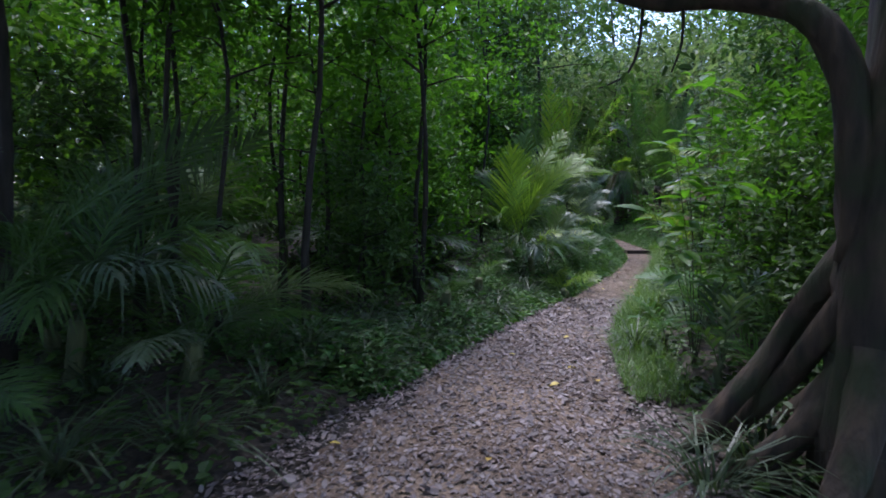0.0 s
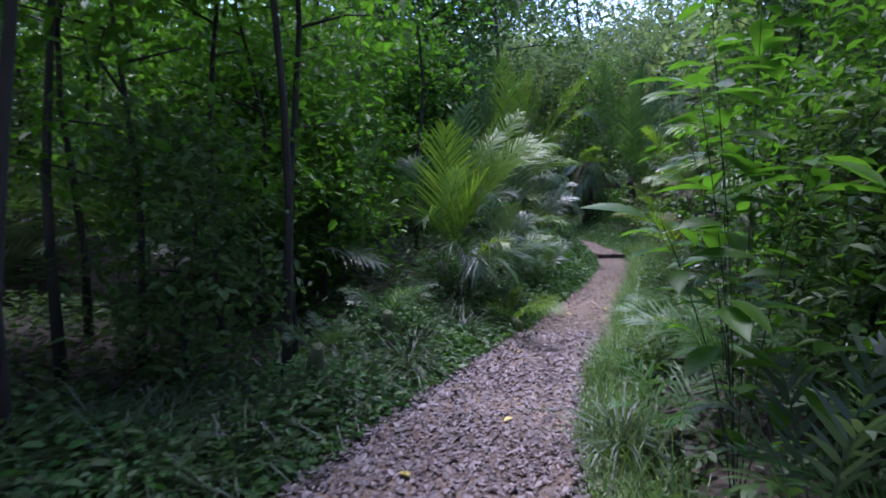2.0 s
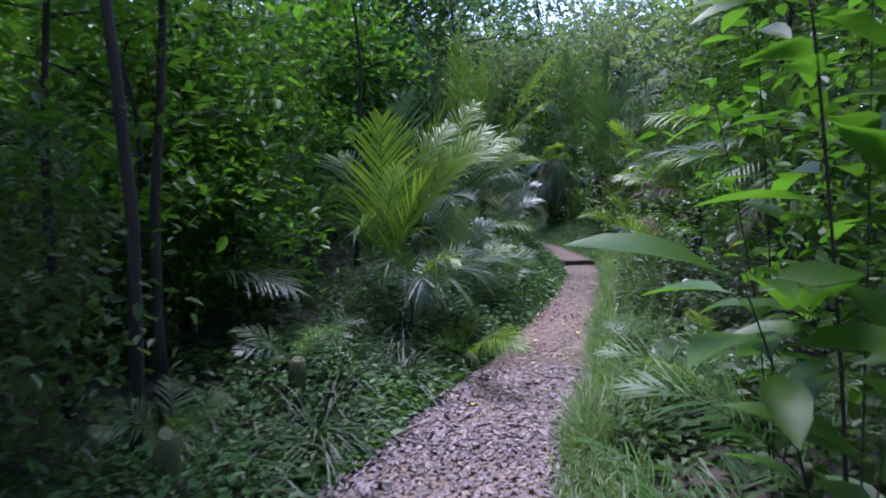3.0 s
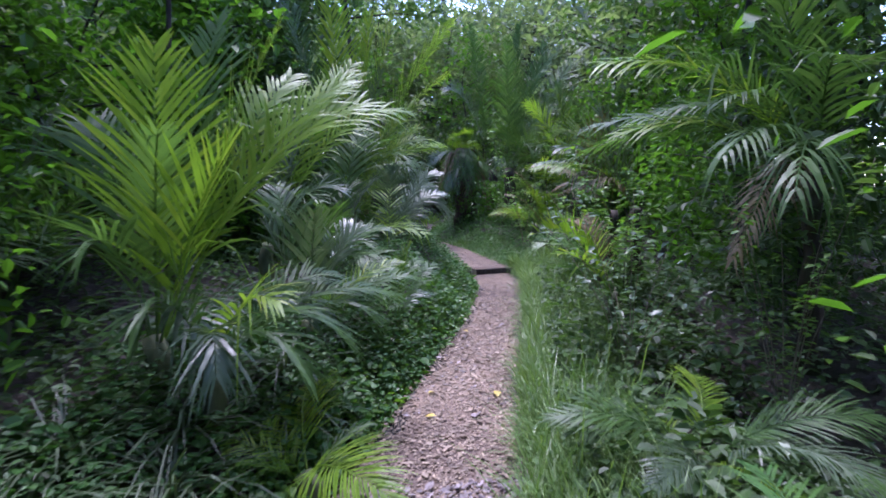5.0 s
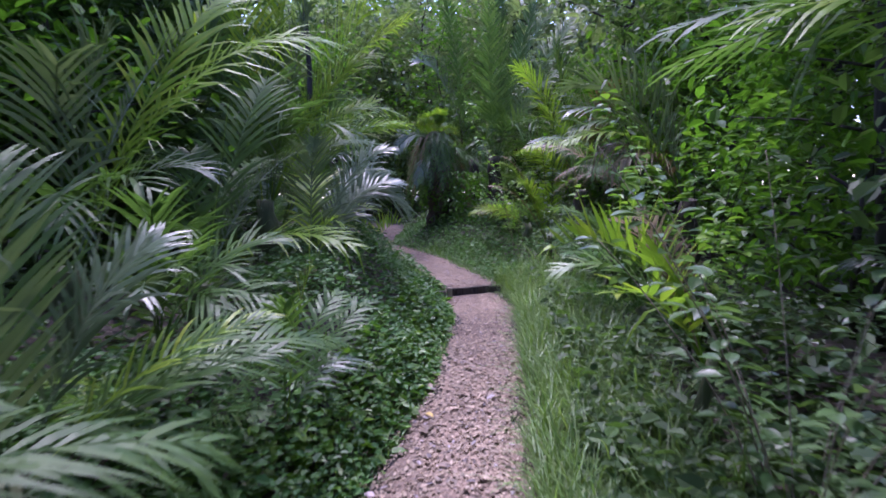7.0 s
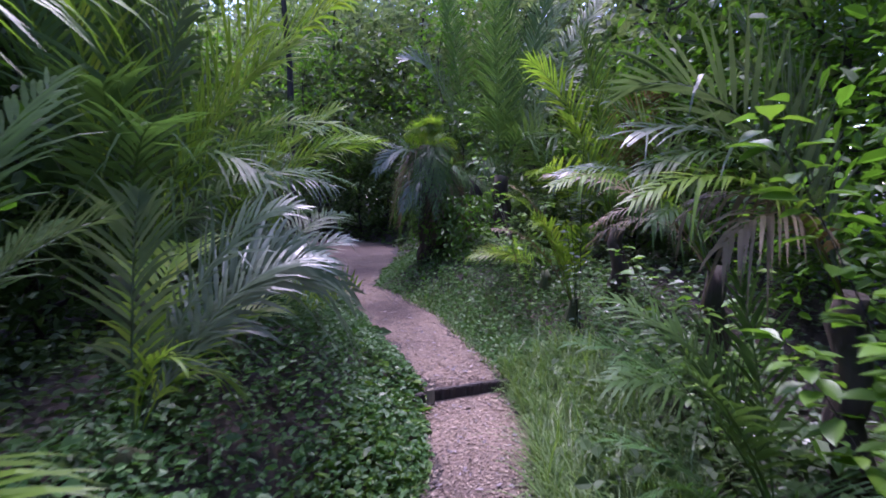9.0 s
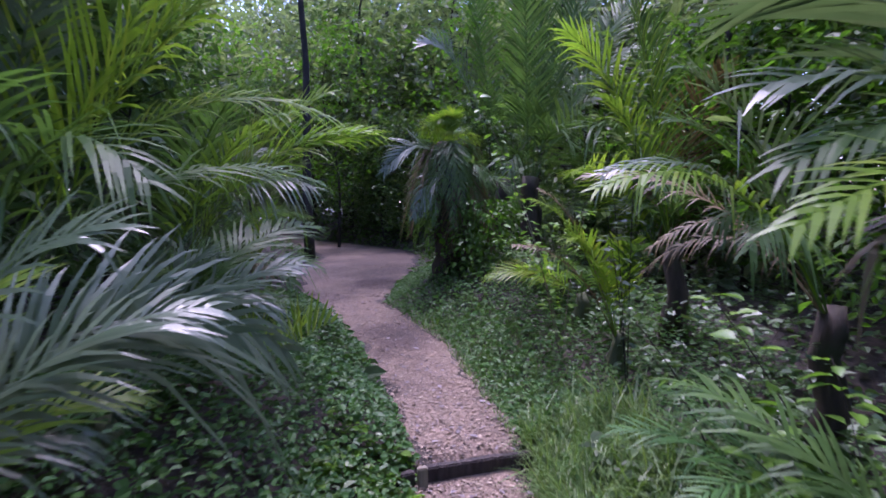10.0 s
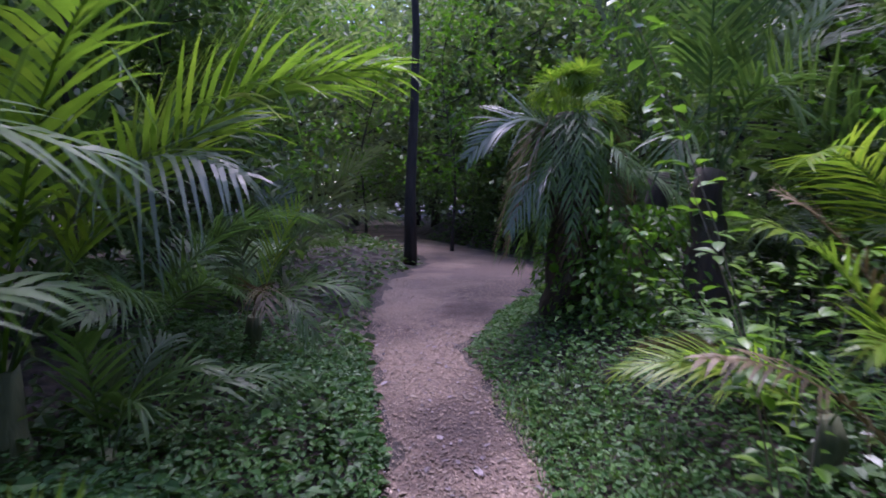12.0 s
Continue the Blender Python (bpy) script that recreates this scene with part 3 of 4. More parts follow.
for key, x, y, size in (("bush_b", -0.3, 8.9, 0.8), ("bush_b", -0.9, 9.8, 1.0), ("bush_b", -0.3, 11.2, 0.9), ("bush_a", -0.9, 6.5, 0.8), ("bush_b", 0.6, 12.9, 1.1), ("bush_a", 1.2, 14.0, 1.1),
                        ("bush_b", 3.7, 5.9, 0.95), ("bush_a", 5.0, 7.3, 0.95), ("bush_a", 3.9, 5.0, 1.0), ("bush_b", 5.3, 6.6, 1.1), ("bush_b", 3.3, 4.7, 0.8), ("bush_a", 3.2, 3.7, 0.8), ("bush_a", 2.9, 4.1, 0.7), ("bush_a", 2.6, 3.3, 0.6), ("bush_a", 3.0, 5.2, 0.7),
                        ("bush_a", 5.6, 9.4, 1.0), ("bush_b", 6.2, 10.8, 1.05), ("bush_b", 7.2, 12.0, 1.0), ("bush_b", 7.9, 13.8, 1.0), ("bush_b", 8.2, 15.6, 1.0),
                        ("bush_a", 6.5, 19.8, 1.1), ("bush_a", 7.5, 18.2, 1.2), ("bush_a", 6.2, 25.4, 1.2), ("bush_a", 5.6, 26.6, 1.2), ("bush_a", 7.2, 24.6, 1.2), ("bush_a", 4.9, 28.2, 1.2),
                        ("bush_a", 1.7, 18.8, 1.4), ("bush_a", 1.1, 16.4, 1.5), ("bush_a", 1.3, 20.6, 1.5), ("bush_a", 0.6, 22.8, 1.5), ("bush_a", 1.5, 15.0, 1.5), ("bush_a", 0.6, 14.2, 1.5), ("bush_a", 0.0, 18.0, 1.6), ("bush_b", -0.2, 12.6, 1.2)):
    plant(key, x, y, None, size)
for x, y in ((-6.2, 8.5), (-7.4, 10.5), (-5.2, 11.5), (-6.5, 13.5), (-4.0, 13.0), (-8.2, 7.2), (-7.6, 5.6)):
    plant("bush_c", x, y, None, 1.45)
fill(("pole", "sapling_b"), 10, -8, 1.0, 4.5, 14, 1.7)
fill(("bush_a", "bush_a", "bush_b"), 8, -8, 0.5, 4.5, 17, 2.2, (0.7, 1.1), 1.0)
fill(("sapling_a", "sapling_b", "sapling_c"), 10, 4.5, 12, 5, 18, 2.6)
fill(("bush_a", "bush_b"), 6, 5.0, 11, 5, 20, 3.0, (0.8, 1.2), 1.2)
fill(("tree_a", "tree_b"), 3, 10, 16, 2, 22, 4.5, (0.8, 1.1), 2.2)
for key, x, y, size in (("tree_a", -4, 24.5, 0.9), ("tree_b", -1.6, 27, 0.9), ("tree_a", 10.5, 26, 0.9), ("tree_b", 12.5, 23, 0.9), ("tree_a", -6, 29, 1.0), ("sapling_b", 4.4, 26.2, 1.2), ("sapling_b", 6.6, 28.0, 1.2),
                        ("sapling_b", 2.0, 29.5, 1.3), ("sapling_c", 5.0, 30.5, 1.2), ("sapling_b", 7.6, 24.2, 1.2), ("sapling_b", 1.2, 24.0, 1.1)):
    plant(key, x, y, None, size)
plant("canopy", 3.68, 23.7, 15, 1.3)
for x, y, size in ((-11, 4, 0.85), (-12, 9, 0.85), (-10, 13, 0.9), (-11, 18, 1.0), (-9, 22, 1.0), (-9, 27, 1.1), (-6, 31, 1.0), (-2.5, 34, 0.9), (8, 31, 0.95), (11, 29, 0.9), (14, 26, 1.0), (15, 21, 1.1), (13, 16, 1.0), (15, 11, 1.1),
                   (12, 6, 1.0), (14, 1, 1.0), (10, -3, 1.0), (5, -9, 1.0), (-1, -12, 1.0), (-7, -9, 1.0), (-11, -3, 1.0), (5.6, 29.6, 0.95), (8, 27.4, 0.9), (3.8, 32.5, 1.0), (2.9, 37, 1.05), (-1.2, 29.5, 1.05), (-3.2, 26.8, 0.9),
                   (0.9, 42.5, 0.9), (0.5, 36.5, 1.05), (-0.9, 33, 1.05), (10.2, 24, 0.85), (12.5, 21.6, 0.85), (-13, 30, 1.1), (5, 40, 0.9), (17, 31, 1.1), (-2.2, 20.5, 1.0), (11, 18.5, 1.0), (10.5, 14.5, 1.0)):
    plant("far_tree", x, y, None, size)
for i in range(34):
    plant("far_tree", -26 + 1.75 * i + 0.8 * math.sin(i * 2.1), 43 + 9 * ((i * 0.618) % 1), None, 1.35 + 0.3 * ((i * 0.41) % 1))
# canopy over the start of the walk and over its left side farther on: added trees, mostly out of view, set to cast
# shade
for x, y, s in ((-2.6, 1.2, 0.8), (-3.2, 2.7, 0.85), (-2.2, -1.6, 0.85), (3.6, 0.2, 0.8), (2.9, -3.0, 0.85), (-1.9, 0.4, 0.75), (0.4, -2.6, 0.85), (-1.5, -5.0, 0.9), (-5.5, -3, 0.9), (-1.2, -0.9, 0.8),
                (1.0, 16.6, 0.85), (0.9, 18.6, 0.85), (0.5, 15.2, 0.8), (1.7, 17.4, 0.8), (5.9, 10.4, 0.65), (6.7, 8.2, 0.7), (4.3, 3.6, 0.8), (-3.6, 4.6, 0.75), (-2.9, 5.6, 0.7), (-4.6, 3.2, 0.8), (4.6, 5.8, 0.7), (-3.4, 0.2, 0.8), (-4.8, 1.6, 0.8), (-3.8, -1.6, 0.85), (-3.0, 4.0, 0.75)):
    plant("canopy", x, y, None, s)

# ---- palms along the path ----
G, N, E, D = FROND, FROND_NEW, FROND_GREY, FROND_DEAD
UNDER = [rosette(-1.6, 3.75, 8, 0.7, ("arch", "low", "flat"), (G, E), 0.2, label="dark green young palm under the trees"),
         rosette(-2.7, 3.2, 8, 0.8, ("upright", "low", "flat"), (G, E), 0.2, label="dark green young palm under the trees"),
         rosette(-3.2, 6.4, 8, 0.9, ("upright", "arch", "low"), (G, G, E), 0.3, label="dark green young palm under the trees")]
for i in range(28):
    for _ in range(40):
        x, y = (RNG.uniform(-6, 1), RNG.uniform(3, 17)) if i < 20 else (RNG.uniform(4.5, 9.5), RNG.uniform(5, 20))
        if off_path(x, y) > 2.4:
            copy_thing(UNDER[i % 3], pose(x, y, float(height(x, y)), 0, 0, RNG.uniform(0, 360)))
            break
rosette(0.05, 6.2, 7, 0.42, ("small", "small", "small"), (G, G), 0.35, label="small dark palm seedling with spreading fronds")
rosette(0.45, 7.35, 6, 0.55, ("small", "small"), (G, E), 0.3)
# the palms that line the path, frond by frond
grown_palm(1.3, 8.65, 0.3, 0.05, "low palm with pale drooping fronds", [
        ((1.99, 8.75, 0.65), 0.3, 0.42, G, 0.4, -15, 14), ((1.76, 8.50, 0.60), 0.25, 0.4, G, 0.5, -15, 14), ((1.36, 8.30, 0.67), 0.25, 0.36, E, 0.6, 0),
        ((1.02, 8.40, 0.88), 0.3, 0.4, G, 0.4, 20), ((2.34, 9.20, 0.82), 0.25, 0.34, G, 0.4, -20), ((1.63, 8.30, 0.98), 0.2, 0.36, N, 0.4, -20),
        ((1.95, 9.20, 0.97), 0.2, 0.34, G, 0.3, -20), ((1.13, 8.60, 1.10), 0.2, 0.4, G, 0.3, 0)])
grown_palm(2, 10.7, 0.2, 0.05, "dark low palm among the ground cover", [
        ((2.34, 10.60, 1.03), 0.2, 0.34, G, 0.3, -20), ((2.51, 10.40, 0.89), 0.2, 0.3, G, 0.4, -20), ((2.15, 10.40, 1.08), 0.2, 0.34, G, 0.3, 0),
        ((2.04, 10.20, 1.00), 0.2, 0.34, E, 0.4, 0), ((2.31, 10.30, 0.90), 0.2, 0.3, G, 0.4, -20), ((2.55, 11.00, 1.13), 0.2, 0.34, G, 0.3, -20),
        ((2.03, 10.60, 1.31), 0.2, 0.38, G, 0.3, 0)])
grown_palm(1, 8.95, 0.25, 0.07, "large bright green palm with arching feather fronds", [
        ((2.15, 9.30, 1.98), 0.35, 0.66, N, 0.3, -20), ((1.67, 9.30, 2.38), 0.15, 0.66, N, 0.25, 20), ((1.05, 9.10, 2.21), 0.15, 0.66, N, 0.2, -20),
        ((1.32, 9.70, 2.54), 0.2, 0.66, G, 0.25, 10), ((1.44, 8.55, 1.69), 0.12, 0.58, N, 0.12, -20), ((1.98, 8.95, 0.69), 0.3, 0.42, E, 0.5, -20),
        ((0.78, 8.60, 1.18), 0.35, 0.45, G, 0.3, 0), ((1.33, 8.50, 0.67), 0.3, 0.35, E, 0.5, -20), ((1.76, 9.90, 2.26), 0.25, 0.58, N, 0.3, -20),
        ((0.63, 9.40, 1.86), 0.3, 0.58, G, 0.3, 20), ((2.08, 9.40, 2.15), 0.3, 0.58, N, 0.3, -20), ((1.15, 8.50, 1.72), 0.2, 0.4, G, 0.2, 10)])
grown_palm(1.8, 9.65, 0.15, 0.05, "grey-green palm with a fan of stiff fronds", [
        ((1.85, 9.35, 1.33), 0.1, 0.36, E, 0.1, 0), ((1.54, 9.60, 1.27), 0.12, 0.36, E, 0.1, 20), ((2.48, 9.95, 0.95), 0.12, 0.22, N, 0.25, -20),
        ((2.28, 9.70, 0.52), 0.22, 0.36, G, 0.4, -20), ((2.73, 10.30, 0.75), 0.2, 0.34, G, 0.4, -20), ((1.61, 10.30, 1.51), 0.2, 0.45, G, 0.2, 0),
        ((2.48, 9.90, 0.95), 0.1, 0.2, G, 0.1, -20), ((2.51, 9.80, 0.86), 0.1, 0.2, G, 0.1, -20), ((2.15, 10.00, 1.22), 0.15, 0.35, E, 0.3, -20),
        ((2.16, 9.70, 1.21), 0.15, 0.35, E, 0.3, -20)])
grown_palm(2.1, 11.5, 0.3, 0.06, "palm with one unopened spear and silvery fronds", [
        ((2.32, 11.50, 1.89), 0, 0.16, N, 0, 0, "spear"), ((2.76, 12.10, 1.67), 0.22, 0.36, E, 0.15, 30), ((2.06, 11.80, 1.62), 0.2, 0.4, G, 0.3, 0),
        ((2.92, 11.00, 1.08), 0.22, 0.36, N, 0.35, -20), ((2.55, 12.40, 2.19), 0.2, 0.58, G, 0.3, 0), ((2.09, 11.00, 1.19), 0.2, 0.4, G, 0.4, 0),
        ((2.47, 12.60, 1.65), 0.2, 0.4, G, 0.3, 0)])
grown_palm(1.5, 11.3, 0.4, 0.07, "palm with a long bright frond arching over", [
        ((2.91, 11.60, 2.27), 0.55, 0.58, N, 0.5, -20), ((2.21, 11.20, 1.48), 0.3, 0.42, E, 0.35, -20), ((1.80, 11.20, 2.16), 0.3, 0.58, E, 0.3, -20),
        ((1.62, 11.00, 1.97), 0.3, 0.58, E, 0.3, 0), ((1.65, 10.80, 1.24), 0.35, 0.45, G, 0.4, 0), ((2.05, 11.90, 2.32), 0.3, 0.58, E, 0.3, 30),
        ((2.43, 12.20, 2.84), 0.3, 0.66, N, 0.3, -20), ((1.98, 10.90, 1.40), 0.3, 0.42, G, 0.4, -20)])
grown_palm(2.75, 12.1, 0.15, 0.06, "grey-green young palm arching out of the ground cover", [
        ((3.37, 12.25, 1.68), 0.28, 0.38, E, 0.3, -20), ((3.51, 12.50, 1.45), 0.26, 0.36, E, 0.35, -20), ((3.69, 12.95, 1.21), 0.5, 0.46, E, 0.45, -60),
        ((3.56, 12.70, 1.33), 0.4, 0.34, E, 0.3, -60), ((3.34, 12.50, 1.23), 0.22, 0.26, N, 0.3, -20), ((3.23, 12.40, 1.17), 0.22, 0.3, E, 0.4, -20),
        ((3.13, 12.30, 0.94), 0.25, 0.22, N, 0.4, -20), ((2.97, 12.00, 1.15), 0.2, 0.22, N, 0.4, 0), ((2.84, 12.20, 1.75), 0.2, 0.4, E, 0.3, 0),
        ((2.91, 12.90, 1.51), 0.25, 0.4, N, 0.3, 0)])
grown_palm(3.05, 13.1, 0.1, 0.05, "young palm with a basket of grey-green fronds", [
        ((3.72, 13.45, 1.46), 0.2, 0.34, E, 0.3, -20), ((3.25, 13.30, 1.55), 0.15, 0.38, E, 0.2, 20), ((3.34, 13.60, 1.50), 0.2, 0.38, E, 0.25, 0),
        ((3.62, 13.30, 1.31), 0.3, 0.36, E, 0.5, -20), ((3.24, 13.00, 1.46), 0.2, 0.36, E, 0.35, 0), ((3.83, 14.20, 1.59), 0.3, 0.34, G, 0.35, -20),
        ((3.42, 13.90, 1.48), 0.2, 0.36, G, 0.3, 0)])
grown_palm(2.5, 10.35, 0.12, 0.04, "young palm seedling among ground cover", [
        ((2.65, 10.35, 1.05), 0.15, 0.22, N, 0.3, 0), ((2.98, 10.80, 0.81), 0.15, 0.24, G, 0.4, -20), ((2.81, 10.80, 0.87), 0.15, 0.24, G, 0.3, -20),
        ((2.54, 10.30, 0.92), 0.15, 0.24, G, 0.3, 0), ((2.87, 10.60, 0.57), 0.15, 0.22, E, 0.5, -20)])
grown_palm(2.5, 13.4, 0.5, 0.09, "tall palm with yellow-green upright fronds", [
        ((4.02, 13.70, 3.82), 0.25, 0.72, N, 0.25, 30), ((2.83, 13.40, 3.73), 0.15, 0.72, N, 0.2, -20), ((2.29, 13.20, 4.08), 0.2, 0.72, N, 0.2, 0),
        ((1.61, 13.60, 4.43), 0.2, 0.72, G, 0.25, 20), ((3.98, 13.90, 3.12), 0.35, 0.66, N, 0.3, 20), ((3.21, 13.70, 3.87), 0.2, 0.72, N, 0.25, 40),
        ((3.89, 13.90, 2.15), 0.5, 0.45, N, 0.45, -20), ((2.95, 13.40, 3.05), 0.1, 0.7, E, 0.4, 30), ((2.64, 13.20, 2.73), 0.2, 0.72, G, 0.3, 0),
        ((3.59, 13.70, 2.72), 0.35, 0.58, N, 0.4, -20), ((3.87, 14.30, 1.82), 0.4, 0.42, G, 0.45, -20), ((2.56, 13.00, 2.27), 0.3, 0.66, G, 0.4, 0),
        ((2.80, 12.80, 2.07), 0.3, 0.58, G, 0.4, 0), ((3.30, 12.90, 1.79), 0.5, 0.45, G, 0.5, -20)])
grown_palm(2.65, 15.5, 0.45, 0.09, "palm with bright yellow-green fronds over the path", [
        ((4.25, 15.50, 2.27), 0.5, 0.58, N, 0.35, -20), ((4.27, 15.40, 2.23), 0.45, 0.66, N, 0.3, 10), ((3.82, 15.10, 1.82), 0.5, 0.42, E, 0.75, -20),
        ((3.68, 14.60, 2.27), 0.4, 0.58, N, 0.4, -20), ((3.46, 14.40, 2.41), 0.35, 0.66, G, 0.35, -20), ((3.93, 15.70, 2.59), 0.3, 0.66, N, 0.2, -20),
        ((3.47, 15.50, 2.57), 0.3, 0.66, G, 0.2, -20), ((3.42, 16.40, 2.21), 0.35, 0.58, G, 0.4, -20)])
grown_palm(3.1, 17.2, 0.3, 0.06, "low palm with mixed green and withered fronds", [
        ((3.87, 17.30, 1.02), 0.25, 0.34, G, 0.45, -20), ((3.39, 17.40, 1.73), 0.1, 0.36, N, 0.2, -20), ((3.53, 17.60, 1.75), 0.12, 0.36, G, 0.2, 20),
        ((2.99, 17.20, 1.55), 0.2, 0.36, E, 0.4, 0), ((3.36, 16.70, 1.05), 0.25, 0.3, D, 0.5, 0), ((3.62, 16.90, 0.84), 0.3, 0.3, G, 0.5, -20),
        ((2.81, 17.00, 1.30), 0.2, 0.36, G, 0.4, 20), ((2.94, 18.00, 1.38), 0.2, 0.36, G, 0.3, 0)])
grown_palm(3.05, 15.55, 0.1, 0.05, "low grey-green palm leaning over the ground cover", [
        ((3.40, 15.80, 0.97), 0.2, 0.3, G, 0.35, -20), ((3.04, 15.60, 1.05), 0.12, 0.32, E, 0.25, 0), ((3.10, 15.30, 1.22), 0.15, 0.32, G, 0.25, 0),
        ((3.78, 16.20, 0.77), 0.25, 0.3, G, 0.5, -20), ((3.25, 15.50, 0.85), 0.2, 0.3, G, 0.4, 0), ((3.11, 16.00, 1.06), 0.15, 0.3, E, 0.3, 0)])
grown_palm(6.3, 18.5, 1, 0.12, "tall palm with silvery arching fronds", [
        ((5.30, 18.70, 3.77), 0.75, 0.6, E, 0.15, 34), ((6.97, 18.50, 5.23), 0.3, 0.65, G, 0.3, -20), ((5.94, 18.90, 5.28), 0.3, 0.65, G, 0.3, 20),
        ((8.08, 18.60, 4.94), 0.4, 0.72, G, 0.3, -20), ((7.52, 18.20, 3.99), 0.4, 0.66, N, 0.4, -20), ((7.91, 19.20, 3.57), 0.4, 0.58, G, 0.4, -20)])
grown_palm(6.2, 17.2, 1, 0.12, "large palm with tall dark upright fronds", [
        ((6.13, 17.10, 4.57), 0.05, 0.62, G, 0.25, 0), ((6.55, 17.50, 4.91), 0.1, 0.72, G, 0.25, 20), ((7.03, 17.30, 4.51), 0.2, 0.72, G, 0.25, -20),
        ((7.37, 17.00, 3.35), 0.35, 0.58, G, 0.4, -20), ((6.45, 16.60, 2.24), 0.45, 0.58, G, 0.5, 0), ((5.84, 16.90, 2.01), 0.3, 0.45, G, 0.5, 20),
        ((7.06, 17.20, 2.84), 0.3, 0.58, G, 0.4, -20), ((8.06, 17.60, 4.52), 0.3, 0.72, G, 0.3, -20)])
grown_palm(5.55, 17.8, 0.95, 0.09, "dark low palm against the mossy stump", [
        ((4.60, 17.60, 2.06), 0.5, 0.4, E, 0.25, 50), ((4.90, 17.50, 1.52), 0.4, 0.32, E, 0.6, 40), ((5.34, 17.50, 1.15), 0.3, 0.26, D, 0.6, 0),
        ((5.81, 17.40, 1.14), 0.3, 0.26, D, 0.6, -20), ((6.36, 17.20, 1.32), 0.4, 0.36, G, 0.5, -20), ((5.73, 17.30, 1.86), 0.35, 0.36, G, 0.5, 0),
        ((5.04, 17.90, 1.19), 0.35, 0.26, G, 0.6, 20)])
grown_palm(6.5, 14.9, 0.7, 0.08, "palm with bright upright fronds and brown skirt", [
        ((5.66, 15.00, 2.93), 0.4, 0.58, N, 0.35, -20), ((5.74, 14.70, 2.42), 0.35, 0.45, N, 0.4, 20), ((6.12, 14.90, 3.18), 0.3, 0.58, N, 0.3, 20),
        ((5.70, 14.70, 2.20), 0.4, 0.58, G, 0.4, 20), ((5.97, 15.00, 2.56), 0.4, 0.66, G, 0.3, 20), ((6.33, 15.20, 3.28), 0.3, 0.66, G, 0.3, 0),
        ((6.06, 14.40, 1.77), 0.4, 0.4, G, 0.5, 20)])
grown_palm(5.85, 14.6, 0.25, 0.05, "small palm with brown-tipped bright fronds", [
        ((5.20, 14.50, 1.70), 0.3, 0.26, N, 0.35, 20), ((5.28, 14.60, 1.77), 0.3, 0.2, D, 0.3, 20), ((5.39, 14.40, 1.45), 0.3, 0.28, N, 0.4, 20),
        ((5.46, 14.50, 1.41), 0.3, 0.3, N, 0.2, 0, 13), ((5.03, 14.40, 1.42), 0.25, 0.2, D, 0.5, 20), ((5.87, 14.30, 1.34), 0.3, 0.28, G, 0.4, 0),
        ((5.86, 14.50, 1.37), 0.25, 0.28, N, 0.2, 0, 13), ((5.54, 14.30, 1.27), 0.2, 0.25, N, 0.1, 20)])
grown_palm(6.2, 13.2, 0.9, 0.08, "palm with grey fronds and hanging dead leaves", [
        ((4.83, 12.90, 1.74), 0.4, 0.28, N, 0.4, 20), ((5.02, 13.20, 1.81), 0.4, 0.28, E, 0.4, 20), ((5.36, 13.40, 1.46), 0.35, 0.15, D, 0.8, 20),
        ((5.44, 13.60, 1.32), 0.35, 0.15, D, 0.8, 20), ((5.27, 13.90, 1.83), 0.3, 0.25, D, 0.5, 20), ((5.40, 13.20, 2.26), 0.3, 0.58, E, 0.3, 20),
        ((5.47, 13.40, 2.07), 0.3, 0.45, G, 0.3, 20), ((5.41, 12.80, 1.50), 0.3, 0.3, G, 0.8, 20), ((5.49, 13.10, 1.58), 0.3, 0.3, G, 0.8, 20)])
grown_palm(5.6, 11.7, 0.95, 0.08, "palm with broad grey fronds and a yellow-green one", [
        ((4.49, 11.60, 1.66), 0.35, 0.28, N, 0.35, 20), ((4.79, 12.00, 2.13), 0.4, 0.58, E, 0.2, -30), ((4.71, 11.90, 1.93), 0.35, 0.45, E, 0.3, 20),
        ((5.22, 11.90, 2.34), 0.25, 0.58, E, 0.2, 20), ((5.43, 11.90, 2.24), 0.2, 0.4, E, 0.2, 0), ((5.20, 11.90, 2.20), 0.25, 0.45, E, 0.25, 20),
        ((4.86, 11.80, 1.60), 0.3, 0.28, D, 0.8, 20), ((4.66, 11.80, 1.76), 0.4, 0.3, G, 0.4, 20), ((4.87, 11.60, 1.49), 0.3, 0.35, D, 0.9, 20)])
grown_palm(5.05, 11.5, 0.15, 0.05, "low dark palm at the edge of the grass", [
        ((4.75, 11.60, 1.22), 0.15, 0.34, G, 0.25, 20), ((4.34, 11.50, 1.07), 0.25, 0.3, G, 0.4, 20), ((4.44, 11.30, 1.18), 0.15, 0.3, G, 0.3, 20),
        ((5.03, 11.70, 1.33), 0.15, 0.34, G, 0.2, 0), ((4.75, 12.30, 1.20), 0.3, 0.34, G, 0.5, 0), ((4.84, 12.00, 1.12), 0.25, 0.34, G, 0.4, 0)])
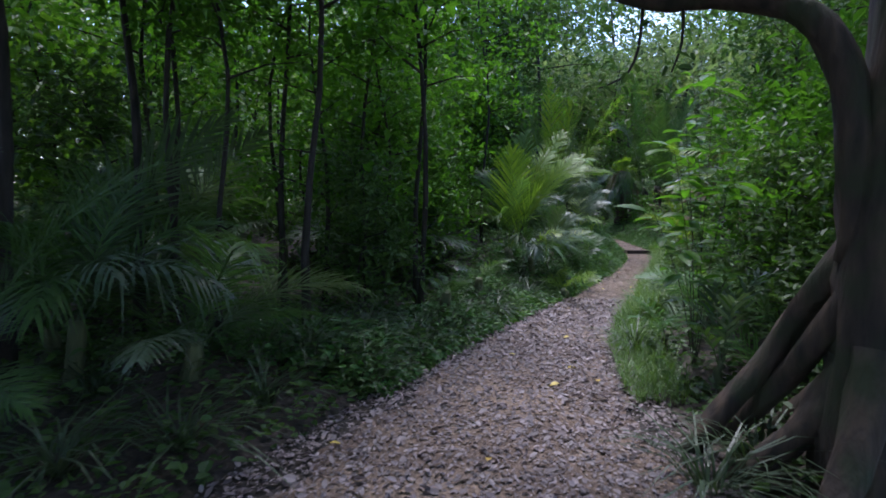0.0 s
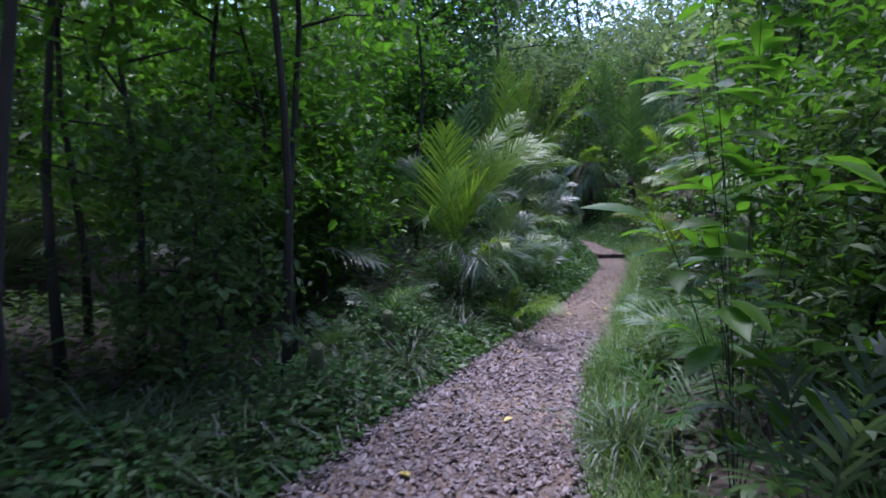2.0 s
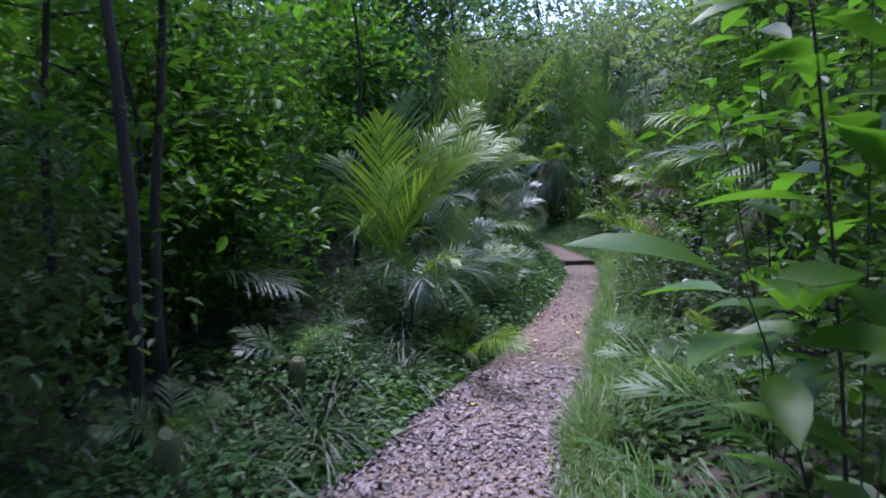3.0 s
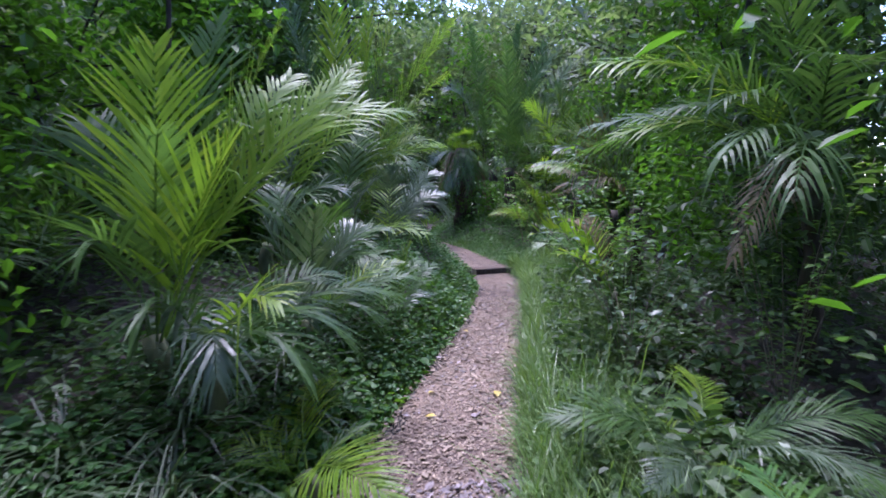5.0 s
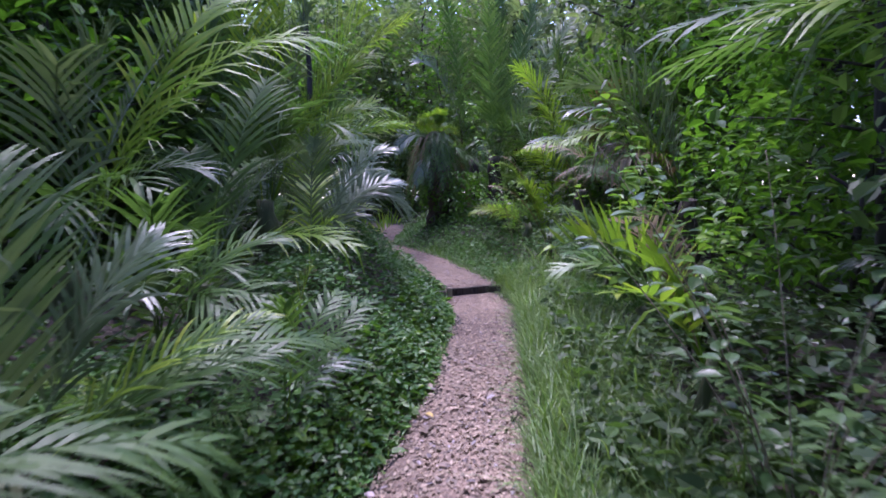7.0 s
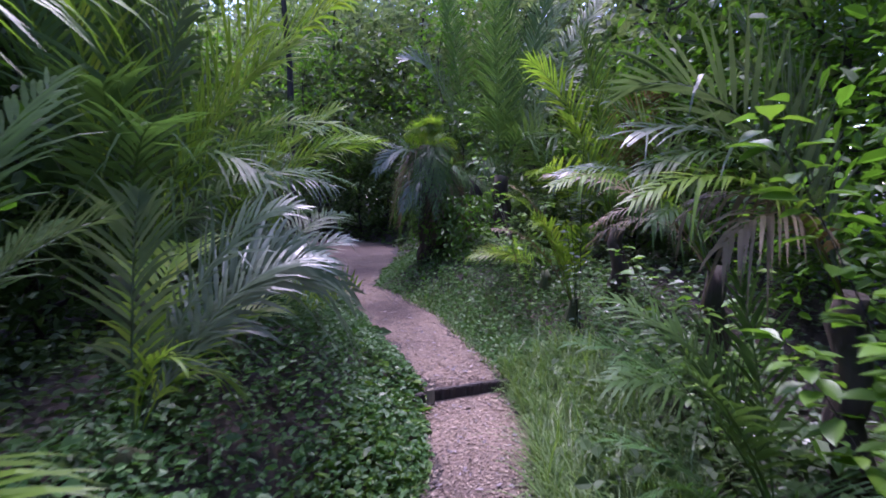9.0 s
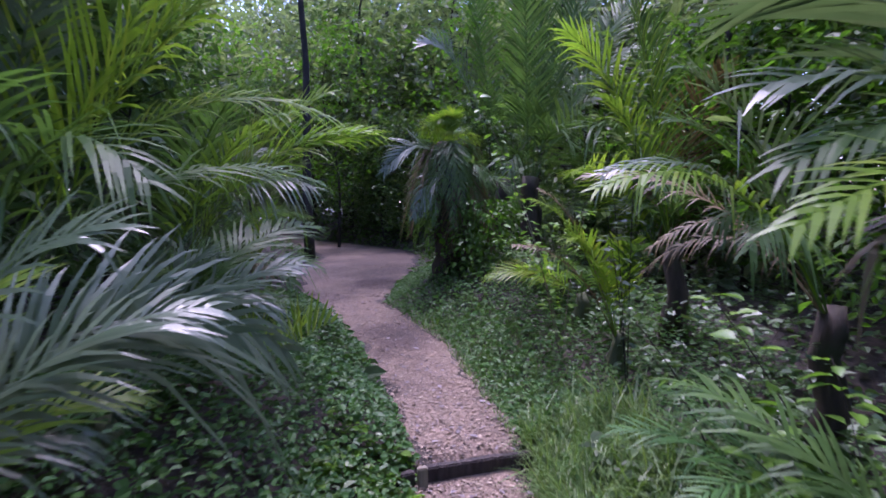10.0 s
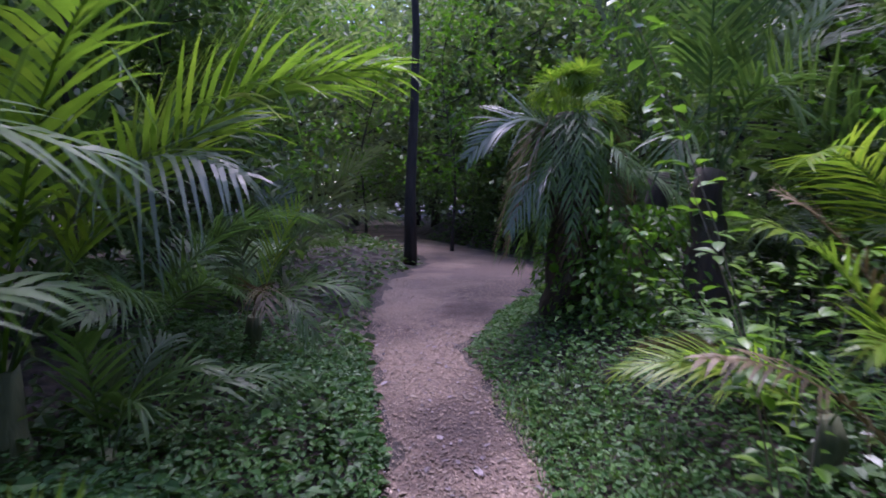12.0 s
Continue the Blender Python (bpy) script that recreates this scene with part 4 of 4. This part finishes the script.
grown_palm(5.15, 8.9, 1.35, 0.06, "tall dark green palm with long hanging leaflets", [
        ((3.66, 9.10, 2.24), 0.35, 0.58, N, 0.4, 20), ((3.94, 8.90, 2.31), 0.25, 0.58, G, 0.3, 20), ((4.07, 8.50, 1.93), 0.3, 0.45, G, 0.5, 0, 20),
        ((3.71, 8.10, 1.57), 0.3, 0.4, G, 0.7, 0, 18), ((3.97, 7.90, 1.42), 0.3, 0.45, G, 0.8, 0, 18), ((3.82, 9.60, 1.73), 0.3, 0.42, G, 0.35, -20),
        ((3.98, 9.90, 1.92), 0.3, 0.42, G, 0.35, 20), ((4.13, 9.50, 1.89), 0.4, 0.42, G, 0.5, 20), ((4.50, 8.60, 2.57), 0.25, 0.58, G, 0.3, 20),
        ((4.52, 8.20, 2.12), 0.3, 0.58, G, 0.5, 20), ((3.94, 9.40, 1.83), 0.25, 0.45, N, 0.3, 20), ((4.07, 8.40, 1.04), 0.3, 0.3, D, 0.6, 20)])
grown_palm(4.22, 9.9, 0.35, 0.03, "small bright yellow-green palm above the grass", [
        ((3.60, 10.10, 1.09), 0.3, 0.3, N, -0.5, 0, 13), ((3.66, 10.20, 0.98), 0.25, 0.24, GRASS, 0.3, 20), ((3.83, 10.30, 1.13), 0.2, 0.3, N, -0.2, 0, 11),
        ((4.11, 10.40, 1.18), 0.2, 0.24, D, 0.2, 0), ((3.89, 9.80, 1.04), 0.15, 0.3, N, -0.1, 0, 9), ((4.25, 10.40, 1.23), 0.15, 0.24, D, 0.3, 0),
        ((3.58, 9.60, 0.98), 0.15, 0.28, N, 0.2, 0, 9)])
grown_palm(1.98, 4.1, 0.2, 0.03, "small palm with broad silvery leaflets by the path", [
        ((2.34, 4.25, 0.92), 0.22, 0.26, E, 0.25, 0, 8), ((1.69, 4.30, 0.70), 0.22, 0.22, E, 0.3, 0, 7), ((2.07, 4.50, 0.81), 0.12, 0.24, E, 0.1, 0, 8),
        ((1.97, 3.90, 0.77), 0.18, 0.24, E, 0.3, 0, 7), ((1.67, 4.00, 0.56), 0.15, 0.22, G, 0.4, 0, 7)])
grown_palm(-2.35, 3.75, 0.4, 0.06, "dark green young palm under the trees", [
        ((-1.26, 4.00, 0.96), 0.4, 0.42, E, 0.5, -20), ((-1.29, 3.50, 0.84), 0.35, 0.42, E, 0.6, -20), ((-1.79, 3.20, 0.97), 0.3, 0.42, E, 0.6, -20),
        ((-2.09, 3.00, 0.79), 0.3, 0.4, G, 0.6, 0), ((-2.67, 3.30, 1.14), 0.35, 0.42, G, 0.4, 20), ((-2.24, 4.40, 1.49), 0.3, 0.42, G, 0.3, 0),
        ((-1.67, 4.80, 1.19), 0.35, 0.42, G, 0.4, -20)])
# lesser palms among them
SKIRT = [((5.4 + 0.6 * math.cos(k * 2.4), 17.9 + 0.6 * math.sin(k * 2.4), 1.0 + 0.75 * ((k * 0.37) % 1)), 0.4, 0.28, G if k % 4 else D, 0.35, 0) for k in range(16)]
DOME = [((5.4 + (0.1 + 0.34 * ((k * 0.618) % 1)) * math.cos(k * 2.4), 17.9 + (0.1 + 0.34 * ((k * 0.618) % 1)) * math.sin(k * 2.4), 2.75 - 0.35 * ((k * 0.618) % 1)), 0.2, 0.22, N, 0.3, 0) for k in range(24)]
grown_palm(5.4, 17.9, 1.5, 0.15, "mossy old palm stump with ferny green crown", SKIRT + DOME)
palm(6.0, 15.5, [(85, "low", 0.5, N), (110, "small", 0.8, N), (150, "small", 0.8, G), (30, "small", 0.9, G), (60, "low", 0.45, D)], 0.25, label="small bright green palm under larger palms")
rosette(7.4, 16.6, 9, 0.95, ("upright", "arch", "low"), (G, N, D), 0.4)
rosette(2.5, 16.9, 8, 0.7, ("arch", "low", "low"), (G,), 0.2)
rosette(2.6, 19.6, 8, 0.8, ("upright", "arch", "low"), (G, E, D), 0.3)
rosette(3.4, 7.8, 7, 0.42, ("low", "low", "flat"), (G, N, E), 0.15, label="low green palm seedling at the path edge")
rosette(2.85, 6.4, 6, 0.4, ("low", "flat"), (G, N), 0.12, label="low green palm seedling at the path edge")
palm(3.56, 14.1, [(-80, "fan", 0.62, N), (-30, "fan", 0.55, N), (60, "fan", 0.5, N), (120, "small", 0.6, N)], 0.12, r=0.025, label="small yellow-green palm seedling in ground cover")
rosette(1.2, 14.4, 8, 1.0, ("upright", "arch", "low"), (G, G, E), 0.4)


def ivy(x, y, z0, z1, r, n, leaf, material, label, seed):
    """A climber of small leaves wrapped round an old stem."""
    rng = np.random.default_rng(seed)
    a, z = rng.uniform(0, 2 * math.pi, n), rng.uniform(z0, z1, n)
    q = r * rng.uniform(0.6, 1.25, n) * (1.35 - 0.4 * (z - z0) / (z1 - z0))
    p = np.stack([q * np.cos(a), q * np.sin(a), z], 1)
    d = np.stack([np.cos(a) * 0.6 + rng.normal(0, 0.4, n), np.sin(a) * 0.6 + rng.normal(0, 0.4, n), rng.normal(-0.5, 0.4, n)], 1)
    up = np.stack([np.cos(a), np.sin(a), np.full(n, 0.9)], 1)
    L = leaf * rng.lognormal(0, 0.25, n)
    ob = part("climber", leaf_mesh("climber", p, d, up, L, L * 0.7), material)
    ob.location = (x, y, float(height(x, y)))
    return tagged(ob, label, "climbing plant", kind="stuff")


ivy(5.47, 17.95, 0.2, 1.5, 0.2, 1300, 0.055, BROAD, "dark climber wrapped round the old palm stump", 1)
ivy(5.85, 17.5, 0.0, 0.8, 0.4, 1500, 0.055, BROAD, "leafy climber tangled at the foot of palms", 2)
palm(5.45, 12.6, [(100, "small", 0.75, COVER), (60, "small", 0.8, COVER), (150, "small", 0.8, COVER), (-150, "small", 0.7, COVER), (20, "small", 0.8, COVER)], 0.25, r=0.03, label="green fern with flat spreading fronds", group="ferns", name="fern", category="fern")
palm(4.95, 11.6, [(110, "small", 0.6, COVER), (160, "small", 0.65, COVER), (-150, "small", 0.6, COVER), (50, "small", 0.65, COVER)], 0.12, r=0.03, label="green fern with flat spreading fronds", group="ferns", name="fern", category="fern")
rosette(1.72, 8.25, 6, 0.5, ("small", "small", "low"), (G, E, N), 0.1, label="young palm seedling among ground cover")
rosette(2.15, 10.1, 6, 0.55, ("small", "small"), (N, G), 0.1, label="young palm seedling among ground cover")
for x, y, s in ((2.0, 5.2, 0.6), (2.3, 3.9, 0.7), (2.6, 5.6, 0.7), (2.9, 4.3, 0.8), (2.8, 6.6, 0.6)):
    palm(x, y, [(40 + 72 * k + 30 * x, "small", s * (0.8 + 0.1 * k), COVER) for k in range(5)], 0.15, r=0.03, label="green fern with flat spreading fronds", group="ferns", name="fern", category="fern")

# the first tree of each kind takes its own place too
for key, x, y, turn, size in (("sapling_a", -5.0, 10.2, 0, 1.0), ("sapling_b", -4.4, 9.0, 50, 1.0), ("sapling_c", 7.6, 9.4, 20, 1.0), ("tree_a", 9.3, 33.0, 0, 1.25), ("tree_b", 7.0, 36.5, 90, 1.2), ("far_tree", 12.0, 32.0, 0, 1.2),
                              ("bush_a", -1.6, 11.0, 0, 1.1), ("bush_b", -2.2, 9.6, 0, 1.1), ("bush_c", -5.6, 6.9, 0, 1.3), ("pole", -1.15, 5.0, 0, 1.0), ("canopy", -2.2, 2.1, 30, 0.8)):
    KINDS[key].matrix_world = pose(x, y, float(height(x, y)), 0, 0, turn) @ Matrix.Scale(size, 4)
plant("tree_a", 6.2, 38.5, 120, 1.3)

# ---- great tree by the start, with buttress roots and an arching limb ----
oak = tagged(new("tree"), "large mossy tree with buttress roots and arching limb", "tree")
oak.matrix_world = pose(2.05, 2.7, float(height(2.05, 2.7)))
bm = bmesh.new()
tube(bm, bend([(0.05, 0, -0.2), (0.0, 0, 0.3), (0.02, 0.0, 1.2), (0.08, 0.05, 2.4), (0.1, 0.1, 4.2), (0.2, 0.3, 7)], 26),
     [0.36 - 0.10 * min(1, i / 6) - 0.006 * i for i in range(26)], 18, 0.3)
part("trunk", bm, BARK_MOSS, oak)
for pts, r0 in (([(0.0, 0.05, 1.3), (-0.14, 0.2, 1.0), (-0.2, 0.36, 0.75), (-0.3, 0.42, 0.5), (-0.46, 0.46, 0.28), (-0.62, 0.5, 0.02), (-0.8, 0.5, -0.12)], 0.085),
                ([(-0.1, 0.0, 1.0), (-0.2, 0.2, 0.65), (-0.26, 0.4, 0.36), (-0.34, 0.6, 0.1), (-0.4, 0.75, -0.1)], 0.08),
                ([(-0.1, -0.1, 0.7), (-0.22, -0.2, 0.3), (-0.38, -0.3, 0.05), (-0.5, -0.4, -0.1)], 0.1),
                ([(-0.1, 0.05, 0.6), (-0.28, 0.12, 0.25), (-0.5, 0.16, 0.02), (-0.62, 0.18, -0.1)], 0.09),
                ([(0.1, 0.15, 0.8), (0.1, 0.5, 0.3), (0.05, 0.9, -0.05)], 0.12)):
    bm = bmesh.new()
    tube(bm, bend(pts, 12), [r0 * (1 - 0.04 * i) for i in range(12)], 10, 0.45)
    part("root", bm, BARK_MOSS, oak)
bm = bmesh.new()
tube(bm, bend([(-0.1, 0.05, 1.1), (-0.15, 0.05, 1.6), (-0.2, 0.1, 2.0), (-0.36, 0.2, 2.28), (-0.62, 0.4, 2.4), (-1.0, 0.6, 2.46), (-1.4, 0.8, 2.75), (-1.8, 1.1, 3.4)], 28),
     [0.095 - 0.0022 * i for i in range(28)], 12, 0.25)
limb = part("limb", bm, BARK_MOSS, oak)
for pts in ([(-0.98, 0.6, 2.45), (-1.0, 0.58, 2.2), (-1.06, 0.6, 2.05), (-1.2, 0.62, 1.98)], [(-0.8, 0.5, 2.42), (-0.8, 0.5, 2.2), (-0.84, 0.52, 2.05)]):
    bm = bmesh.new()
    tube(bm, bend(pts, 9), [0.011 - 0.0009 * i for i in range(9)], 6, 0.2)
    part("hanging_twig", bm, BARK, limb)
rng = np.random.default_rng(5)
n = 6500
p = rng.normal(0, 1, (n, 3)) * np.array([1.5, 1.3, 0.9]) + np.array([-1.0, -0.9, 5.2])
p = p[p[:, 2] > 3.2]
n = len(p)
L = 0.14 * rng.lognormal(0, 0.25, n)
part("crown", leaf_mesh("crown", p, rng.normal(0, 1, (n, 3)), rng.normal(0, 0.4, (n, 3)) + np.array([0, 0, 1.0]), L, L * 0.5), DARKLEAF, oak)

n = 110
p = np.concatenate([rng.normal(0, 1, (70, 3)) * np.array([0.16, 0.12, 0.1]) + np.array([-1.1, 0.62, 1.98]), rng.normal(0, 1, (40, 3)) * np.array([0.1, 0.1, 0.1]) + np.array([-0.85, 0.53, 2.05])])
L = 0.055 * rng.lognormal(0, 0.25, n)
tagged(part("leaf_spray", leaf_mesh("leaf_spray", p, rng.normal(0, 1, (n, 3)) - np.array([0, 0, 0.4]), rng.normal(0, 0.5, (n, 3)) + np.array([0, 0, 1.0]), L, L * 0.55), DARKLEAF, limb), "small dark leaves on hanging twigs", kind="stuff")

# ---- large-leaved shrub on the bank ----


def leafy_shrub(x, y, stems, leaf, material, label, seed, twig=BARK, name="shrub"):
    """stems: rows of height, lean ahead and aside, and number of leaves."""
    rng = np.random.default_rng(seed)
    base = tagged(new(name), label, "shrub")
    base.matrix_world = pose(x, y, float(height(x, y)))
    for h, lx, ly, n in stems:
        bm = bmesh.new()
        pts = bend([(0, 0, -0.05), (lx * 0.3, ly * 0.3, h * 0.45), (lx * 0.7, ly * 0.7, h * 0.8), (lx, ly, h)], 10)
        tube(bm, pts, [0.0036 - 0.00025 * i for i in range(10)], 6)
        stem = part("stem", bm, twig, base)
        t = (0.15 + 0.85 * rng.random(n) ** (0.55 if leaf > 0.15 else 1.0)) * 9
        P = np.array([np.array(pts[min(int(q), 8)]) * (1 - q % 1) + np.array(pts[min(int(q) + 1, 9)]) * (q % 1) for q in t])
        az = np.arange(n) * 2.4 + rng.uniform(-0.4, 0.4, n)
        d = np.stack([np.cos(az), np.sin(az), rng.uniform(-0.25, 0.45, n)], 1)
        up = np.tile([0, 0, 1.0], (n, 1)) + rng.normal(0, 0.2, (n, 3))
        L = leaf * rng.uniform(0.65, 1.2, n)
        if leaf > 0.15:
            for k in range(n):
                part("leaf", big_leaf_mesh("leaf", P[k:k + 1] + d[k:k + 1] * 0.02, d[k:k + 1], up[k:k + 1], L[k:k + 1], L[k:k + 1] * 0.38, 0.25), material, stem)
        else:
            tagged(part("foliage", big_leaf_mesh("foliage", P + d * 0.02, d, up, L, L * 0.55, 0.22), material, stem), kind="stuff")
    return base


leafy_shrub(2.05, 4.7, [(2.0, -0.1, 0.15, 20), (1.75, -0.3, -0.15, 18), (1.25, -0.45, -0.2, 12), (2.4, 0.2, 0.3, 20), (1.0, -0.3, -0.35, 10), (1.5, 0.1, -0.25, 14), (0.8, 0.05, -0.4, 9)], 0.24, BROAD,
            "shrub with large glossy bright green leaves beside path", 3)
leafy_shrub(2.5, 5.6, [(2.4, -0.15, 0.1, 20), (2.0, 0.25, -0.1, 18), (1.6, -0.3, 0.0, 14)], 0.19, BROAD, "tall thin shrub with broad pointed leaves", 6)
leafy_shrub(3.9, 9.15, [(1.3 - 0.28 * (k % 3), 0.55 * math.cos(k * 2.4), 0.6 * math.sin(k * 2.4), 34) for k in range(12)], 0.075, SHRUB,
            "tangled shrub with dark glossy leaves beside grass", 4, TWIG)
leafy_shrub(4.4, 8.35, [(1.75 - 0.1 * k, 0.45 * math.cos(k * 2.4), 0.45 * math.sin(k * 2.4), 60) for k in range(9)], 0.055, LIGHTLEAF,
            "tangled thin-stemmed shrub with small green leaves", 15, TWIG)
leafy_shrub(4.75, 10.6, [(1.7 - 0.12 * k, 0.5 * math.cos(k * 2.4), 0.5 * math.sin(k * 2.4), 70) for k in range(8)], 0.09, LIGHTLEAF,
            "tall light green shrub leaning toward the path", 5)

leafy_shrub(5.35, 12.1, [(1.3 - 0.12 * k, 0.35 * math.cos(k * 2.4) - 0.2, 0.35 * math.sin(k * 2.4), 26) for k in range(6)], 0.085, LIGHTLEAF,
            "pale heart-leaved climber hanging over dark undergrowth", 8)
leafy_shrub(5.75, 13.4, [(0.9 - 0.06 * k, 0.5 * math.cos(k * 2.4), 0.5 * math.sin(k * 2.4), 44) for k in range(8)], 0.05, SHRUB, "low tangled shrub with dark green leaves", 12)
leafy_shrub(6.0, 16.0, [(1.0 - 0.06 * k, 0.5 * math.cos(k * 2.4) - 0.2, 0.5 * math.sin(k * 2.4), 40) for k in range(7)], 0.07, LIGHTLEAF, "low tangled shrub with light green leaves", 13)
leafy_shrub(5.75, 14.3, [(2.1, 0.1, 0.0, 50), (1.8, -0.1, 0.1, 45), (1.2, -0.2, -0.1, 30)], 0.08, FROND_GREY, "upright climber with silvery glossy leaves", 9)
leafy_shrub(5.6, 15.0, [(2.0, -0.62, 0.1, 60), (1.6, -0.4, 0.3, 40), (1.1, 0.3, 0.2, 50), (0.9, -0.3, -0.2, 50)], 0.075, LIGHTLEAF, "leaning pale-stemmed vine with light green leaves", 10, TWIG)

# ---- low growth, too fine to count ----


def scatter_off(n, side, y0, y1, d0, d1, power=1.0):
    y = RNG.uniform(y0, y1, n)
    d = d0 + (d1 - d0) * RNG.random(n) ** power
    x = edge_l(y) - d if side == "l" else edge_r(y) + d
    return x, y, d


def cover(name, n, side, y0, y1, d0, d1, size, lift, material, label, power=1.2):
    x, y, d = scatter_off(n, side, y0, y1, d0, d1, power)
    clump = 0.5 + 0.5 * np.sin(3.1 * x + 1.3 * y) * np.sin(2.3 * y - 1.1 * x)
    z = height(x, y) + RNG.random(n) * lift * (0.35 + 0.65 * clump) * smooth((d + 0.1) / 0.35)
    p = np.stack([x, y, z], 1)
    az = RNG.uniform(0, 2 * math.pi, n)
    dd = np.stack([np.cos(az), np.sin(az), RNG.uniform(-0.3, 0.5, n)], 1)
    up = RNG.normal(0, 0.35, (n, 3)) + np.array([0, 0, 1.0])
    L = size * RNG.lognormal(0, 0.3, n)
    ob = part(name, leaf_mesh(name, p, dd, up, L, L * 0.72), material)
    return tagged(ob, label, "ground cover", kind="stuff")


cover("ground_cover", 15000, "l", 4, 10, 0.0, 1.5, 0.048, 0.28, COVER, "low leafy green ground cover along the path edge")
cover("ground_cover", 33000, "l", 9.5, 18, 0.0, 1.5, 0.034, 0.38, COVER, "thick dark green ivy-like ground cover on the bank")
cover("ground_cover", 32000, "r", 13.2, 20, 0.0, 1.9, 0.031, 0.22, COVER, "low green ground cover beside the mulch path")
cover("ground_cover", 9000, "r", 6.3, 13.5, 0.25, 1.6, 0.06, 0.4, DARKLEAF, "mixed low green plants under the shrubs")
cover("ground_cover", 6000, "l", 15, 30, 0.0, 4.0, 0.09, 0.3, DARKLEAF, "dark low plants along the far path")
cover("ground_cover", 5000, "r", 19, 30, 0.0, 4.0, 0.09, 0.3, DARKLEAF, "dark low plants along the far path")
cover("ground_cover", 17000, "l", 5, 16, 1.0, 5.0, 0.06, 0.3, DARKLEAF, "dark leafy undergrowth between the palms")
cover("ground_cover", 16000, "r", 6.5, 20, 1.0, 5.0, 0.06, 0.4, SHRUB, "dark leafy undergrowth between the palms")
cover("ground_cover", 6000, "l", 1.0, 6, 0.1, 4.0, 0.06, 0.3, DARKLEAF, "sparse dark low plants under the trees")


cover("ground_cover", 5000, "l", 6.5, 14, 0.0, 0.45, 0.05, 0.22, LIGHTLEAF, "bright green leafy edge of the path", 1.0)


cover("ground_cover", 4500, "r", 2.5, 6.5, 0.15, 2.2, 0.06, 0.25, DARKLEAF, "sparse dark low plants under the shrubs", 0.8)


cover("ground_cover", 4000, "l", 7.6, 10.6, 0.25, 1.4, 0.04, 0.3, COVER, "light green leaves among the low palms", 0.9)


def turf(name, n, side, y0, y1, d0, d1, length, material, label, category="grass", width=0.006, power=1.3):
    x, y, d = scatter_off(n, side, y0, y1, d0, d1, power)
    p = np.stack([x, y, height(x, y) - 0.01], 1)
    az = RNG.uniform(0, 2 * math.pi, n)
    t = RNG.uniform(0.1, 0.7, n)
    dd = np.stack([np.cos(az) * t, np.sin(az) * t, np.ones(n)], 1)
    L = length * RNG.lognormal(0, 0.3, n) * (0.5 + 0.5 * smooth((d + 0.1) / 0.3))
    ob = part(name, blade_mesh(name, p, dd, L, np.full(n, width) * RNG.uniform(0.7, 1.4, n), RNG.uniform(0.2, 0.9, n)), material)
    return tagged(ob, label, category, kind="stuff")


turf("grass", 18000, "r", 6.5, 14, 0.02, 0.75, 0.34, GRASS, "long soft green grass along the path edge")
turf("grass", 4000, "r", 4.0, 7.0, -0.05, 0.4, 0.22, GRASS, "bright green grass tufts at the path edge")
turf("grass", 4000, "l", 4.0, 13.0, -0.02, 0.4, 0.14, GRASS, "short green grass mixed into the ground cover")
turf("grass", 4000, "r", 13.5, 17, -0.06, 0.6, 0.14, GRASS, "short green grass beside the timber step")


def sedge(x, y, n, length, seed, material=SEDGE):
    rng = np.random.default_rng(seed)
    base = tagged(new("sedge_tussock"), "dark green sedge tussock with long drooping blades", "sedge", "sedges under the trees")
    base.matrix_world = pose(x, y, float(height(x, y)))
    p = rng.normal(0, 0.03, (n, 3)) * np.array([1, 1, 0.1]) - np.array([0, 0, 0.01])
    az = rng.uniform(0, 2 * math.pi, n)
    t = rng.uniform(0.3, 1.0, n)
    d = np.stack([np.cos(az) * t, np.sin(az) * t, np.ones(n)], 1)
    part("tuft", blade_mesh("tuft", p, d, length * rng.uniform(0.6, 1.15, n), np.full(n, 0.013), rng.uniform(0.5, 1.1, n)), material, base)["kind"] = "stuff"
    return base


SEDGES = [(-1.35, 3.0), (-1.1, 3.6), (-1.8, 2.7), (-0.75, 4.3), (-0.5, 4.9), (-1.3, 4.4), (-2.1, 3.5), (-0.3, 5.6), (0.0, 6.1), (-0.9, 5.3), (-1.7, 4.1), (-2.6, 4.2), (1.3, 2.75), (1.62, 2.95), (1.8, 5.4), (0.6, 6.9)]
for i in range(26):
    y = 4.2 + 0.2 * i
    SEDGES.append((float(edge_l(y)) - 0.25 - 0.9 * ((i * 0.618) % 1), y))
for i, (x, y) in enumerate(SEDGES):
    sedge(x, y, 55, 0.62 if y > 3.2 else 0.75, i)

# ---- single fallen leaves on the path ----
for i, (x, y, size, turn) in enumerate(((1.04, 4.76, 0.10, 30), (1.21, 4.4, 0.08, 100), (0.9, 4.35, 0.09, 200), (-0.62, 3.2, 0.07, 10), (0.25, 3.0, 0.06, 70), (2.55, 9.4, 0.06, 40), (2.5, 9.0, 0.07, 150),
                                        (3.0, 9.3, 0.08, 250), (3.25, 10.9, 0.06, 300), (1.6, 7.4, 0.08, 60), (0.6, 5.2, 0.08, 340), (1.3, 5.9, 0.07, 210))):
    ob = part("fallen_leaf", big_leaf_mesh("fallen_leaf", np.zeros((1, 3)), np.array([[1.0, 0, 0.15]]), np.array([[0, 0.1, 1.0]]), np.array([size]), np.array([size * 0.6]), 0.3), YELLOW)
    ob.matrix_world = pose(x, y, float(height(x, y)) + 0.028, 0, 0, turn)
    tagged(ob, "curled yellow-brown leaf fallen on the path", "leaf", "fallen leaves on the path")
